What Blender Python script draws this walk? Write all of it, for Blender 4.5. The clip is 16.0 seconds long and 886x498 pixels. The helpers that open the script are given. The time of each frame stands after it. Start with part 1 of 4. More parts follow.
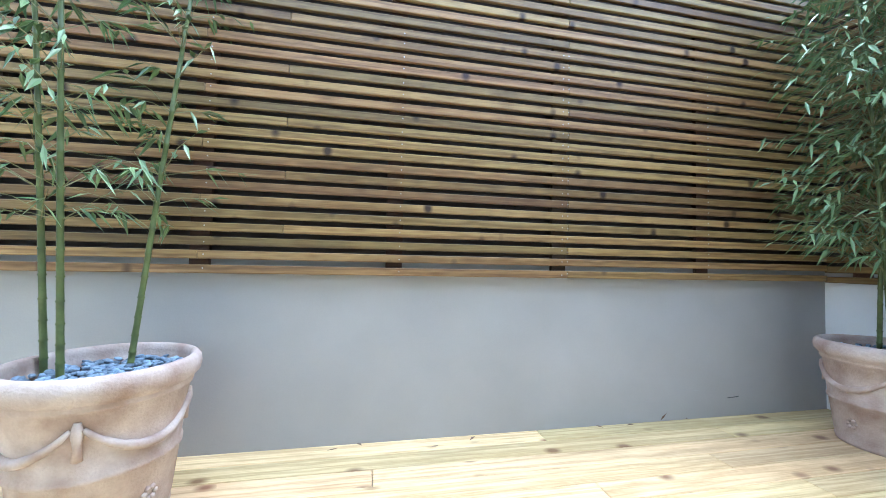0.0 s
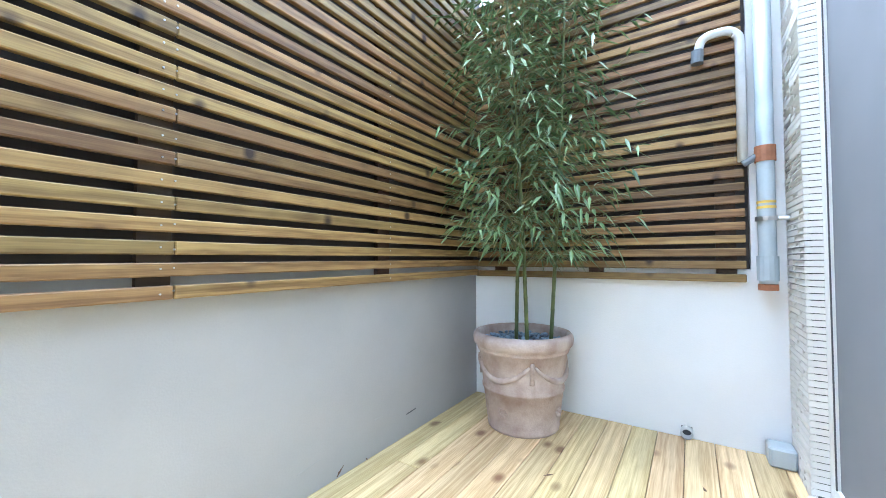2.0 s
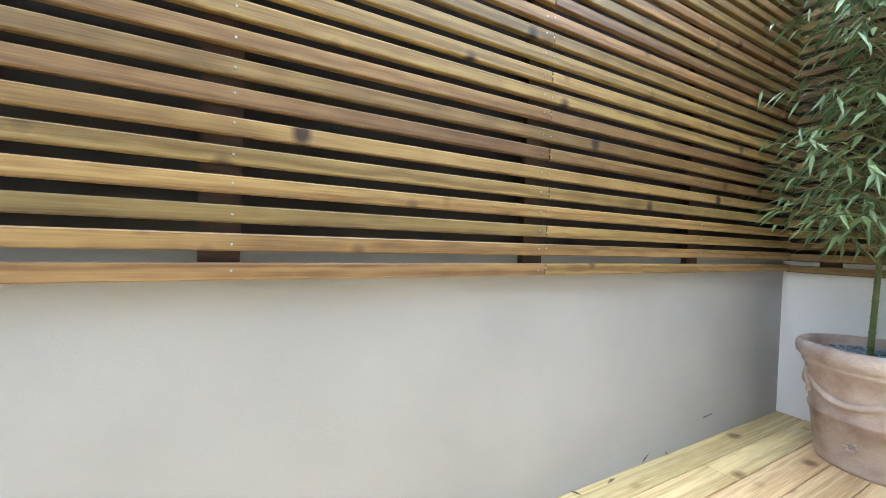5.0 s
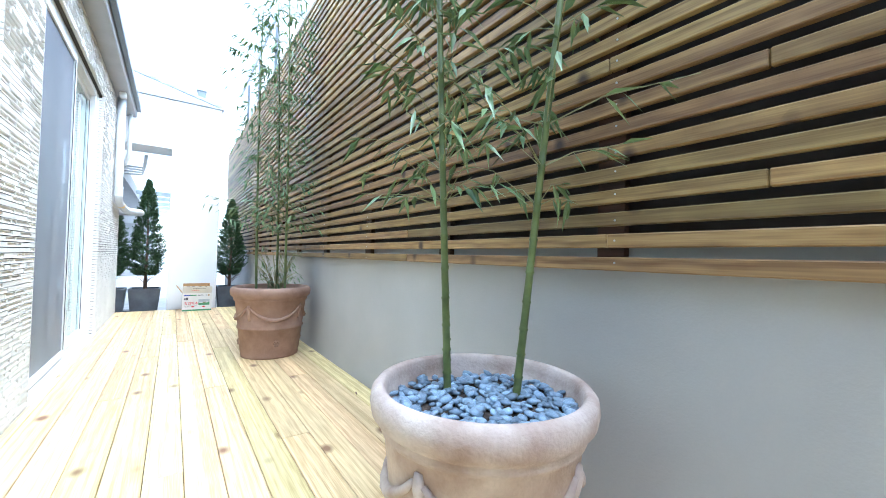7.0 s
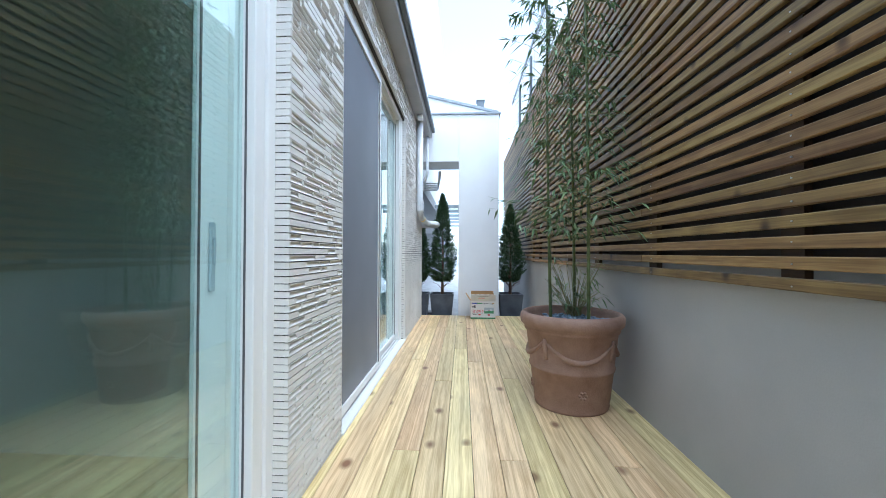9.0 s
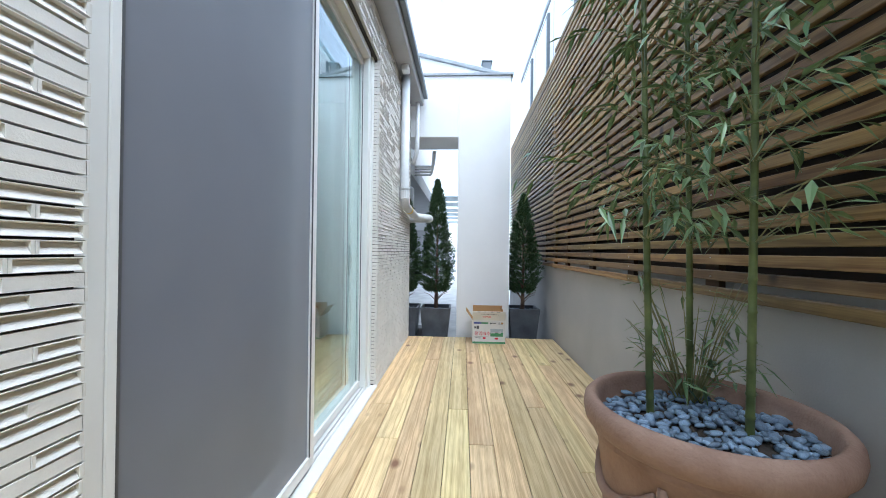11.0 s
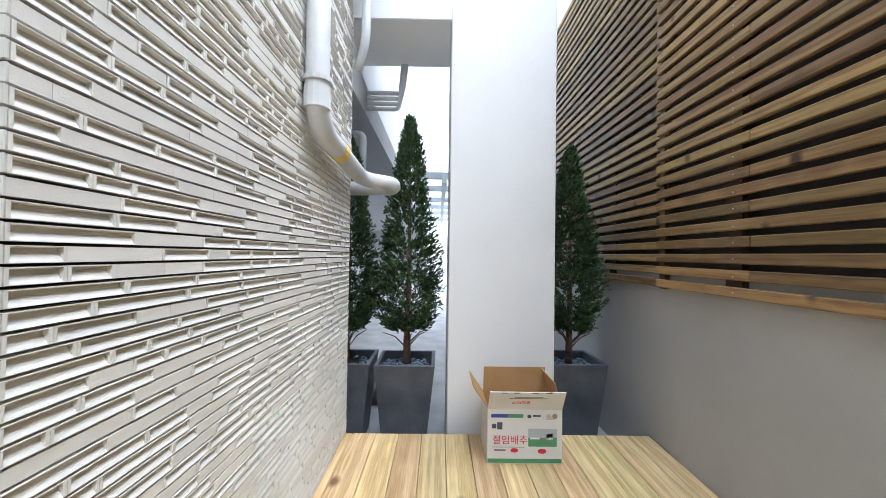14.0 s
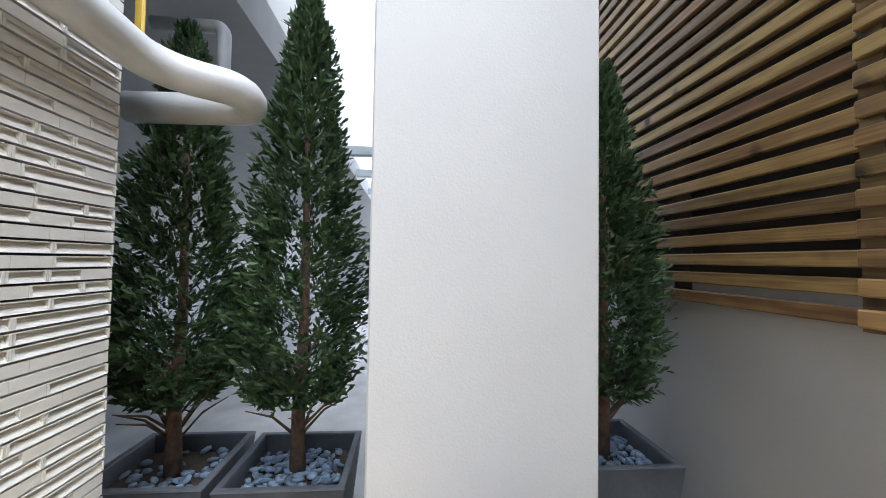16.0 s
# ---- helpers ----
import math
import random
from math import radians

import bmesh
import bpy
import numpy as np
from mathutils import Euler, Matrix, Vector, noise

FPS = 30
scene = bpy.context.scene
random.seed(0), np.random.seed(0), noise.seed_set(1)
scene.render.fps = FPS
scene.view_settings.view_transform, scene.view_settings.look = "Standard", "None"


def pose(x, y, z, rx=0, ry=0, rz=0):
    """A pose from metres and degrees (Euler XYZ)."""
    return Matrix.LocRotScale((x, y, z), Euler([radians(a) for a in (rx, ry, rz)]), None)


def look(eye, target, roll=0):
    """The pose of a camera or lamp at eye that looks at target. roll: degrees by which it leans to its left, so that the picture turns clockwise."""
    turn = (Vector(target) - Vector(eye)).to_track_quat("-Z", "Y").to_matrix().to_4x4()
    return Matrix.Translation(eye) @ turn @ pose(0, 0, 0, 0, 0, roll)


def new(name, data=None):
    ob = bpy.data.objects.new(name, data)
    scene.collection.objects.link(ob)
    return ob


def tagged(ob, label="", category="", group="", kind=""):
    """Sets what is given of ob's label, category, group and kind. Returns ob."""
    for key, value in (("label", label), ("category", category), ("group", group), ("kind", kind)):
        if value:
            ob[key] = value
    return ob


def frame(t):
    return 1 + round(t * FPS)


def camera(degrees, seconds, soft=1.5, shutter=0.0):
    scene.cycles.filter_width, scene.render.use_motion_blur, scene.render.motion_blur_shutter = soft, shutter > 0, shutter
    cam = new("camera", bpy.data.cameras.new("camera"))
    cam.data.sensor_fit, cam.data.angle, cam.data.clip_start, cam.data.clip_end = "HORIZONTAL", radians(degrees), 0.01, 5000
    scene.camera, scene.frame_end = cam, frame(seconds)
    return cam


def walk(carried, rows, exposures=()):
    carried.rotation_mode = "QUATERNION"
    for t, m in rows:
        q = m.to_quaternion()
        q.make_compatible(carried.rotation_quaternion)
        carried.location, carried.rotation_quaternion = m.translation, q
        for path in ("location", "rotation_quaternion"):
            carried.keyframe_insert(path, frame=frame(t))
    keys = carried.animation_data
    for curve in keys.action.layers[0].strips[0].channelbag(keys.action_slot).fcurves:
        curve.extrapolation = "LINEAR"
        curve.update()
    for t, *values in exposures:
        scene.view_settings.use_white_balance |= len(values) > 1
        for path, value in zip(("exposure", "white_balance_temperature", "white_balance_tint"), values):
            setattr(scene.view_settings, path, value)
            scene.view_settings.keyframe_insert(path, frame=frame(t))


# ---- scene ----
cam = camera(99.8, 16.0, soft=0.9)
PATH = [
    (0, (0.695, -2.343, 1.096), (1.095, -0.385, 1.171), 1.2),
    (0.5, (0.903, -2.125, 1.094), (1.466, -0.207, 1.178), 0.7),
    (1, (1.162, -1.926, 1.066), (2.071, -0.147, 1.159), 0.2),
    (1.5, (1.377, -1.756, 1.117), (2.659, -0.223, 1.193), -0.5),
    (2, (1.446, -1.574, 1.151), (3.11, -0.466, 1.203), -0.2),
    (2.5, (1.427, -1.543, 1.141), (3.319, -0.897, 1.2), -0.6),
    (3, (1.445, -1.462, 1.136), (3.375, -0.939, 1.177), -1.0),
    (3.2, (1.43, -1.424, 1.123), (3.33, -0.801, 1.162), -0.9),
    (5.3, (0.849, -1.208, 1.137), (1.46, 0.696, 1.094), 2.0),
    (5.5, (0.805, -1.262, 1.132), (1.178, 0.702, 1.088), 1.9),
    (5.7, (0.739, -1.255, 1.124), (0.911, 0.737, 1.078), 1.5),
    (6, (0.661, -1.264, 1.055), (0.38, 0.715, 1.125), 1.5),
    (6.5, (0.613, -1.29, 1.04), (-0.544, 0.34, 1.111), 1.3),
    (7, (0.504, -1.291, 1.046), (-1.115, -0.118, 1.089), 1.4),
    (7.5, (0.344, -1.322, 1.049), (-1.524, -0.61, 1.099), 1.6),
    (8, (0.032, -1.301, 1.076), (-1.957, -1.088, 1.117), 0.5),
    (8.5, (-0.34, -1.305, 1.132), (-2.339, -1.356, 1.16), 0.4),
    (8.7, (-0.517, -1.278, 1.139), (-2.515, -1.378, 1.163), 0.1),
    (11, (-2.377, -1.272, 1.22), (-4.374, -1.377, 1.228), 0.7),
    (11.5, (-2.842, -1.342, 1.208), (-4.841, -1.409, 1.221), 0.6),
    (12, (-3.286, -1.373, 1.254), (-5.286, -1.405, 1.261), 0.5),
    (12.5, (-3.785, -1.474, 1.249), (-5.785, -1.486, 1.259), 0.6),
    (13, (-4.171, -1.409, 1.221), (-6.171, -1.425, 1.23), 0.7),
    (13.5, (-4.663, -1.427, 1.21), (-6.662, -1.408, 1.232), 0.7),
    (14, (-5.153, -1.422, 1.193), (-7.152, -1.402, 1.224), 0.8),
    (14.5, (-5.614, -1.39, 1.19), (-7.613, -1.34, 1.23), 0.5),
    (15, (-6.006, -1.345, 1.219), (-8.005, -1.362, 1.267), 0.8),
    (15.5, (-6.355, -1.361, 1.227), (-8.355, -1.391, 1.267), 1.0),
    (16, (-6.602, -1.218, 1.168), (-8.594, -1.054, 1.234), 0.9),
]
EXPOSURES = [(0.0, 2.35, 5050, 4), (1.0, 2.55, 5050, 3), (1.9, 2.8, 5200, 3), (2.6, 2.4, 5250, 3), (3.2, 2.3, 5300, 3), (5.5, 2.7, 5850, 5), (6.2, 2.6, 5500, 5), (6.7, 2.4, 5200, 3), (7.3, 1.75, 5150, 2), (7.9, 1.25, 5150, 3), (8.5, 1.05, 5150, 3), (11.0, 1.1, 5450, 4), (13.0, 1.25, 5800, 6), (14.0, 1.25, 5800, 6), (16.0, 1.3, 5900, 7)]
walk(cam, [(t, look(eye, target, roll)) for t, eye, target, roll in PATH], EXPOSURES)

# ---- light ----
world = bpy.data.worlds.new("sky")
scene.world = world
world.use_nodes = True
wn = world.node_tree.nodes
sky = wn.new("ShaderNodeTexSky")
sky.sky_type = "NISHITA"
sky.sun_disc = False
sky.sun_elevation = radians(65)
sky.sun_rotation = radians(40)
sky.air_density, sky.dust_density, sky.ozone_density = 1.0, 1.5, 1.0
wn["Background"].inputs[1].default_value = 0.15
haze = wn.new("ShaderNodeHueSaturation")
haze.inputs["Saturation"].default_value, haze.inputs["Value"].default_value = 0.5, 1.75
world.node_tree.links.new(sky.outputs[0], haze.inputs["Color"])
world.node_tree.links.new(haze.outputs[0], wn["Background"].inputs[0])
sun_data = bpy.data.lights.new("sun", "SUN")
sun_data.energy, sun_data.angle, sun_data.color = 1.9, radians(60), (1.0, 0.98, 0.95)
sun = new("sun", sun_data)
sun.matrix_world = look((2.3, 2.9, 9.1), (0, 0, 0))


# ---- materials ----
def material(name, color, rough=0.6, spread=0.12, scale=6.0, grain=80.0, bump=0.15, metal=0.0, second=None, vary=0.0, spec=0.5, stretch=(1, 1, 1)):
    """A surface whose colour wanders at two scales, with a fine relief; vary: difference from piece to piece."""
    m = bpy.data.materials.new(name)
    m.use_nodes = True
    nt = m.node_tree
    n, link = nt.nodes, nt.links.new
    b = n["Principled BSDF"]
    b.inputs["Metallic"].default_value = metal
    b.inputs["Specular IOR Level"].default_value = spec
    co, info, mp, off = n.new("ShaderNodeTexCoord"), n.new("ShaderNodeObjectInfo"), n.new("ShaderNodeMapping"), n.new("ShaderNodeVectorMath")
    mul = n.new("ShaderNodeMath")
    mul.operation, mul.inputs[1].default_value = "MULTIPLY", 37.0
    link(info.outputs["Random"], mul.inputs[0])
    link(co.outputs["Object"], mp.inputs[0])
    mp.inputs["Scale"].default_value = stretch
    link(mp.outputs[0], off.inputs[0])
    link(mul.outputs[0], off.inputs[1])
    big, small = n.new("ShaderNodeTexNoise"), n.new("ShaderNodeTexNoise")
    big.inputs["Scale"].default_value, big.inputs["Detail"].default_value = scale, 5
    small.inputs["Scale"].default_value, small.inputs["Detail"].default_value = grain, 3
    for t in (big, small):
        link(off.outputs[0], t.inputs["Vector"])
    ramp = n.new("ShaderNodeValToRGB")
    c2 = second or tuple(min(1, c * (1 + spread * 2)) for c in color)
    ramp.color_ramp.elements[0].position, ramp.color_ramp.elements[1].position = 0.3, 0.7
    ramp.color_ramp.elements[0].color, ramp.color_ramp.elements[1].color = (*[c * (1 - spread) for c in color], 1), (*c2, 1)
    link(big.outputs["Fac"], ramp.inputs[0])
    hsv = n.new("ShaderNodeHueSaturation")
    link(ramp.outputs[0], hsv.inputs["Color"])
    val = n.new("ShaderNodeMath")
    val.operation = "MULTIPLY_ADD"
    val.inputs[1].default_value, val.inputs[2].default_value = spread * 1.2, 1 - spread * 0.6
    link(small.outputs["Fac"], val.inputs[0])
    v2 = n.new("ShaderNodeMath")
    v2.operation = "MULTIPLY_ADD"
    v2.inputs[1].default_value, v2.inputs[2].default_value = vary * 2, 1 - vary
    link(info.outputs["Random"], v2.inputs[0])
    v3 = n.new("ShaderNodeMath")
    v3.operation = "MULTIPLY"
    link(val.outputs[0], v3.inputs[0])
    link(v2.outputs[0], v3.inputs[1])
    link(v3.outputs[0], hsv.inputs["Value"])
    link(hsv.outputs[0], b.inputs["Base Color"])
    rr = n.new("ShaderNodeMath")
    rr.operation = "MULTIPLY_ADD"
    rr.inputs[1].default_value, rr.inputs[2].default_value = 0.2, rough - 0.1
    link(big.outputs["Fac"], rr.inputs[0])
    link(rr.outputs[0], b.inputs["Roughness"])
    bp = n.new("ShaderNodeBump")
    bp.inputs["Strength"].default_value, bp.inputs["Distance"].default_value = bump, 0.01
    link(small.outputs["Fac"], bp.inputs["Height"])
    link(bp.outputs[0], b.inputs["Normal"])
    return m


def wood(name, dark, light, knot, rough=0.5, vary=0.25, hue=0.02, knot_cells=(6.5, 9.5), ring=1.0, few_knots=0.78):
    """Sawn softwood with its grain along the piece's x axis, knots, and a different tone on each piece."""
    m = bpy.data.materials.new(name)
    m.use_nodes = True
    nt = m.node_tree
    n, link = nt.nodes, nt.links.new
    b = n["Principled BSDF"]
    co, info = n.new("ShaderNodeTexCoord"), n.new("ShaderNodeObjectInfo")
    mul, off = n.new("ShaderNodeMath"), n.new("ShaderNodeVectorMath")
    mul.operation, mul.inputs[1].default_value = "MULTIPLY", 91.0
    link(info.outputs["Random"], mul.inputs[0])
    link(co.outputs["Object"], off.inputs[0])
    link(mul.outputs[0], off.inputs[1])
    # knots: sparse cells
    kmap = n.new("ShaderNodeMapping")
    kmap.inputs["Scale"].default_value = (knot_cells[0], knot_cells[1], knot_cells[1])
    link(off.outputs[0], kmap.inputs[0])
    vor = n.new("ShaderNodeTexVoronoi")
    vor.inputs["Scale"].default_value = 1.0
    link(kmap.outputs[0], vor.inputs["Vector"])
    kr = n.new("ShaderNodeValToRGB")
    kr.color_ramp.elements[0].position, kr.color_ramp.elements[1].position = 0.10, 0.27
    kr.color_ramp.elements[0].color, kr.color_ramp.elements[1].color = (1, 1, 1, 1), (0, 0, 0, 1)
    link(vor.outputs["Distance"], kr.inputs[0])
    few, pick, both = n.new("ShaderNodeSeparateColor"), n.new("ShaderNodeMath"), n.new("ShaderNodeMath")
    link(vor.outputs["Color"], few.inputs[0])
    pick.operation, pick.inputs[1].default_value = "GREATER_THAN", few_knots
    both.operation = "MULTIPLY"
    link(few.outputs[0], pick.inputs[0])
    link(pick.outputs[0], both.inputs[0])
    link(kr.outputs[0], both.inputs[1])
    # grain: bands bent round the knots
    gmap = n.new("ShaderNodeMapping")
    gmap.inputs["Scale"].default_value = (0.16, 13.0, 13.0)
    link(off.outputs[0], gmap.inputs[0])
    warp = n.new("ShaderNodeTexNoise")
    warp.inputs["Scale"].default_value, warp.inputs["Detail"].default_value = 1.0, 2
    link(gmap.outputs[0], warp.inputs["Vector"])
    add = n.new("ShaderNodeMath")
    add.operation = "MULTIPLY_ADD"
    add.inputs[1].default_value = 9.0
    link(warp.outputs["Fac"], add.inputs[0])
    vd = n.new("ShaderNodeMath")
    vd.operation, vd.inputs[1].default_value = "MULTIPLY", 0.8
    link(vor.outputs["Distance"], vd.inputs[0])
    link(vd.outputs[0], add.inputs[2])
    sine = n.new("ShaderNodeMath")
    sine.operation, sine.inputs[1].default_value = "MULTIPLY", 3.4
    link(add.outputs[0], sine.inputs[0])
    sn = n.new("ShaderNodeMath")
    sn.operation = "SINE"
    link(sine.outputs[0], sn.inputs[0])
    fine = n.new("ShaderNodeTexNoise")
    fmap = n.new("ShaderNodeMapping")
    fmap.inputs["Scale"].default_value = (6.0, 220.0, 220.0)
    link(off.outputs[0], fmap.inputs[0])
    fine.inputs["Scale"].default_value = 1.0
    link(fmap.outputs[0], fine.inputs["Vector"])
    mixf = n.new("ShaderNodeMath")
    mixf.operation = "MULTIPLY_ADD"
    soft = n.new("ShaderNodeMath")
    soft.operation = "MULTIPLY_ADD"
    soft.inputs[1].default_value, soft.inputs[2].default_value = 0.55, 0.225
    link(fine.outputs["Fac"], soft.inputs[0])
    mixf.inputs[1].default_value = 0.17 * ring
    link(sn.outputs[0], mixf.inputs[0])
    link(soft.outputs[0], mixf.inputs[2])
    ramp = n.new("ShaderNodeValToRGB")
    ramp.color_ramp.elements[0].position, ramp.color_ramp.elements[1].position = 0.25, 0.75
    ramp.color_ramp.elements[0].color, ramp.color_ramp.elements[1].color = (*dark, 1), (*light, 1)
    link(mixf.outputs[0], ramp.inputs[0])
    stain = n.new("ShaderNodeTexNoise")
    smap = n.new("ShaderNodeMapping")
    smap.inputs["Scale"].default_value = (1.3, 5.0, 5.0)
    link(off.outputs[0], smap.inputs[0])
    stain.inputs["Scale"].default_value, stain.inputs["Detail"].default_value = 1.0, 4
    link(smap.outputs[0], stain.inputs["Vector"])
    mixk = n.new("ShaderNodeMixRGB")
    link(both.outputs[0], mixk.inputs["Fac"])
    link(ramp.outputs[0], mixk.inputs[1])
    mixk.inputs[2].default_value = (*knot, 1)
    hsv = n.new("ShaderNodeHueSaturation")
    link(mixk.outputs[0], hsv.inputs["Color"])
    h = n.new("ShaderNodeMath")
    h.operation = "MULTIPLY_ADD"
    h.inputs[1].default_value, h.inputs[2].default_value = hue * 2, 0.5 - hue
    frac = n.new("ShaderNodeMath")
    frac.operation = "FRACT"
    link(mul.outputs[0], frac.inputs[0])
    link(frac.outputs[0], h.inputs[0])
    link(h.outputs[0], hsv.inputs["Hue"])
    v = n.new("ShaderNodeMath")
    v.operation = "MULTIPLY_ADD"
    v.inputs[1].default_value, v.inputs[2].default_value = vary * 2, 1 - vary
    link(info.outputs["Random"], v.inputs[0])
    v2 = n.new("ShaderNodeMath")
    v2.operation = "MULTIPLY_ADD"
    v2.inputs[1].default_value = 0.7
    link(stain.outputs["Fac"], v2.inputs[0])
    v2.inputs[2].default_value = 0.65
    v3 = n.new("ShaderNodeMath")
    v3.operation = "MULTIPLY"
    link(v.outputs[0], v3.inputs[0])
    link(v2.outputs[0], v3.inputs[1])
    link(v3.outputs[0], hsv.inputs["Value"])
    link(hsv.outputs[0], b.inputs["Base Color"])
    b.inputs["Roughness"].default_value = rough
    bp = n.new("ShaderNodeBump")
    bp.inputs["Strength"].default_value, bp.inputs["Distance"].default_value = 0.25, 0.003
    link(mixf.outputs[0], bp.inputs["Height"])
    link(bp.outputs[0], b.inputs["Normal"])
    return m


def clear(name, tint=(0.9, 0.97, 0.95), ior=1.5):
    m = bpy.data.materials.new(name)
    m.use_nodes = True
    b = m.node_tree.nodes["Principled BSDF"]
    b.inputs["Base Color"].default_value = (*tint, 1)
    b.inputs["Roughness"].default_value = 0.0
    b.inputs["IOR"].default_value = ior
    b.inputs["Transmission Weight"].default_value = 1.0
    return m


def gauze(name, color, cover):
    """A fine woven screen: part cloth, part holes."""
    m = bpy.data.materials.new(name)
    m.use_nodes = True
    nt = m.node_tree
    b = nt.nodes["Principled BSDF"]
    b.inputs["Base Color"].default_value, b.inputs["Roughness"].default_value = (*color, 1), 0.6
    clear_node, mix, out = nt.nodes.new("ShaderNodeBsdfTransparent"), nt.nodes.new("ShaderNodeMixShader"), nt.nodes["Material Output"]
    noise_node, co = nt.nodes.new("ShaderNodeTexNoise"), nt.nodes.new("ShaderNodeTexCoord")
    noise_node.inputs["Scale"].default_value = 2.0
    nt.links.new(co.outputs["Object"], noise_node.inputs["Vector"])
    f = nt.nodes.new("ShaderNodeMath")
    f.operation = "MULTIPLY_ADD"
    f.inputs[1].default_value, f.inputs[2].default_value = 0.15, cover - 0.075
    nt.links.new(noise_node.outputs["Fac"], f.inputs[0])
    nt.links.new(f.outputs[0], mix.inputs[0])
    nt.links.new(clear_node.outputs[0], mix.inputs[1])
    nt.links.new(b.outputs[0], mix.inputs[2])
    nt.links.new(mix.outputs[0], out.inputs["Surface"])
    return m


M_SLAT = wood("stained_slat_wood", (0.142, 0.077, 0.026), (0.325, 0.210, 0.078), (0.035, 0.016, 0.008), rough=0.5, vary=0.32, hue=0.012, knot_cells=(7.5, 5.0), ring=0.9, few_knots=0.70)
M_DECK = wood("pale_deck_wood", (0.455, 0.295, 0.12), (0.85, 0.68, 0.385), (0.22, 0.11, 0.045), rough=0.45, vary=0.17, hue=0.014, knot_cells=(4.2, 6.5), ring=0.65, few_knots=0.64)
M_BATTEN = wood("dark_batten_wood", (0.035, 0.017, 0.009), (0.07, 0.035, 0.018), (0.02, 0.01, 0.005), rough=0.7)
M_BACK = material("dark_membrane", (0.06, 0.052, 0.048), rough=0.9, bump=0.05)
M_PLASTER = material("grey_white_plaster", (0.405, 0.397, 0.388), rough=0.85, spread=0.05, scale=1.6, grain=140, bump=0.08)
M_WHITE = material("white_render", (0.82, 0.82, 0.82), rough=0.8, spread=0.02, scale=2.0, grain=120, bump=0.12)
M_TILE = material("beige_split_tile", (0.69, 0.67, 0.63), rough=0.6, spread=0.05, scale=3, grain=200, bump=0.1, vary=0.07)
M_GROUT = material("dark_joint", (0.06, 0.055, 0.05), rough=0.9, bump=0.1)
M_FRAME = material("white_window_plastic", (0.80, 0.80, 0.78), rough=0.35, spread=0.015, bump=0.01)
M_TRACK = material("grey_gasket", (0.08, 0.08, 0.085), rough=0.6)
M_GLASS = clear("door_glass", (0.75, 0.91, 0.89), ior=1.85)
M_SCREEN = gauze("insect_screen", (0.225, 0.235, 0.27), 0.62)
M_TERRA = material("bleached_terracotta", (0.40, 0.28, 0.225), rough=0.85, spread=0.16, scale=7, grain=90, bump=0.3, second=(0.60, 0.51, 0.46))
M_CLAY = material("brown_terracotta", (0.27, 0.155, 0.105), rough=0.8, spread=0.14, scale=6, grain=90, bump=0.3, second=(0.38, 0.245, 0.18))
M_SOIL = material("dark_soil", (0.06, 0.045, 0.035), rough=0.95, spread=0.3, grain=60, bump=0.6)
M_PEBBLE = material("blue_grey_pebble", (0.15, 0.21, 0.30), rough=0.45, spread=0.15, scale=30, bump=0.05, vary=0.4, second=(0.30, 0.39, 0.50))
M_CANE = material("bamboo_cane", (0.075, 0.105, 0.03), rough=0.4, spread=0.25, scale=9, grain=60, bump=0.05, second=(0.15, 0.18, 0.055))
M_TWIG = material("thin_twig", (0.20, 0.19, 0.08), rough=0.6)
M_BARK = material("brown_bark", (0.16, 0.10, 0.07), rough=0.9, spread=0.3, scale=20, bump=0.6)
M_SLATE = material("slate_grey_planter", (0.085, 0.095, 0.11), rough=0.55, spread=0.25, scale=4, grain=50, bump=0.1, second=(0.14, 0.15, 0.17))
M_PVC = material("grey_white_pipe", (0.62, 0.63, 0.64), rough=0.4, spread=0.08, scale=6, bump=0.03)
M_PIPE = material("grey_pipe", (0.42, 0.47, 0.50), rough=0.4, spread=0.08, bump=0.03)
M_STEEL = material("galvanised_steel", (0.5, 0.5, 0.5), rough=0.35, metal=0.9, bump=0.05)
M_RUST = material("rusty_collar", (0.28, 0.12, 0.06), rough=0.7, spread=0.3)
M_YELLOW = material("yellow_tape", (0.75, 0.52, 0.10), rough=0.5)
M_CARD = material("brown_cardboard", (0.45, 0.26, 0.11), rough=0.85, spread=0.08, bump=0.05)
M_PRINT = material("white_printed_card", (0.74, 0.73, 0.71), rough=0.6, spread=0.03, bump=0.02)
M_RED, M_BLUE, M_GREEN = material("red_print", (0.60, 0.03, 0.06), spread=0.05), material("blue_print", (0.06, 0.08, 0.35), spread=0.05), material("green_print", (0.10, 0.30, 0.14), spread=0.1)
M_INK = material("dark_print", (0.09, 0.09, 0.10), spread=0.05)
M_CONCRETE = material("grey_paving", (0.36, 0.36, 0.36), rough=0.85, spread=0.12, scale=3, bump=0.2)
M_SOFFIT = material("grey_soffit", (0.40, 0.40, 0.40), rough=0.8, spread=0.04, bump=0.05)
M_METAL = material("dark_grey_metal", (0.16, 0.18, 0.20), rough=0.45, spread=0.06)
M_ROOF = material("grey_roof_sheet", (0.30, 0.32, 0.34), rough=0.6)
M_ROOM = material("room_paint", (0.45, 0.44, 0.42), rough=0.8, spread=0.03)
M_FLOOR = wood("room_floor_wood", (0.20, 0.14, 0.08), (0.33, 0.24, 0.15), (0.15, 0.1, 0.05), rough=0.4)
M_CURTAIN = material("pale_curtain", (0.62, 0.66, 0.66), rough=0.8, spread=0.05, bump=0.05)


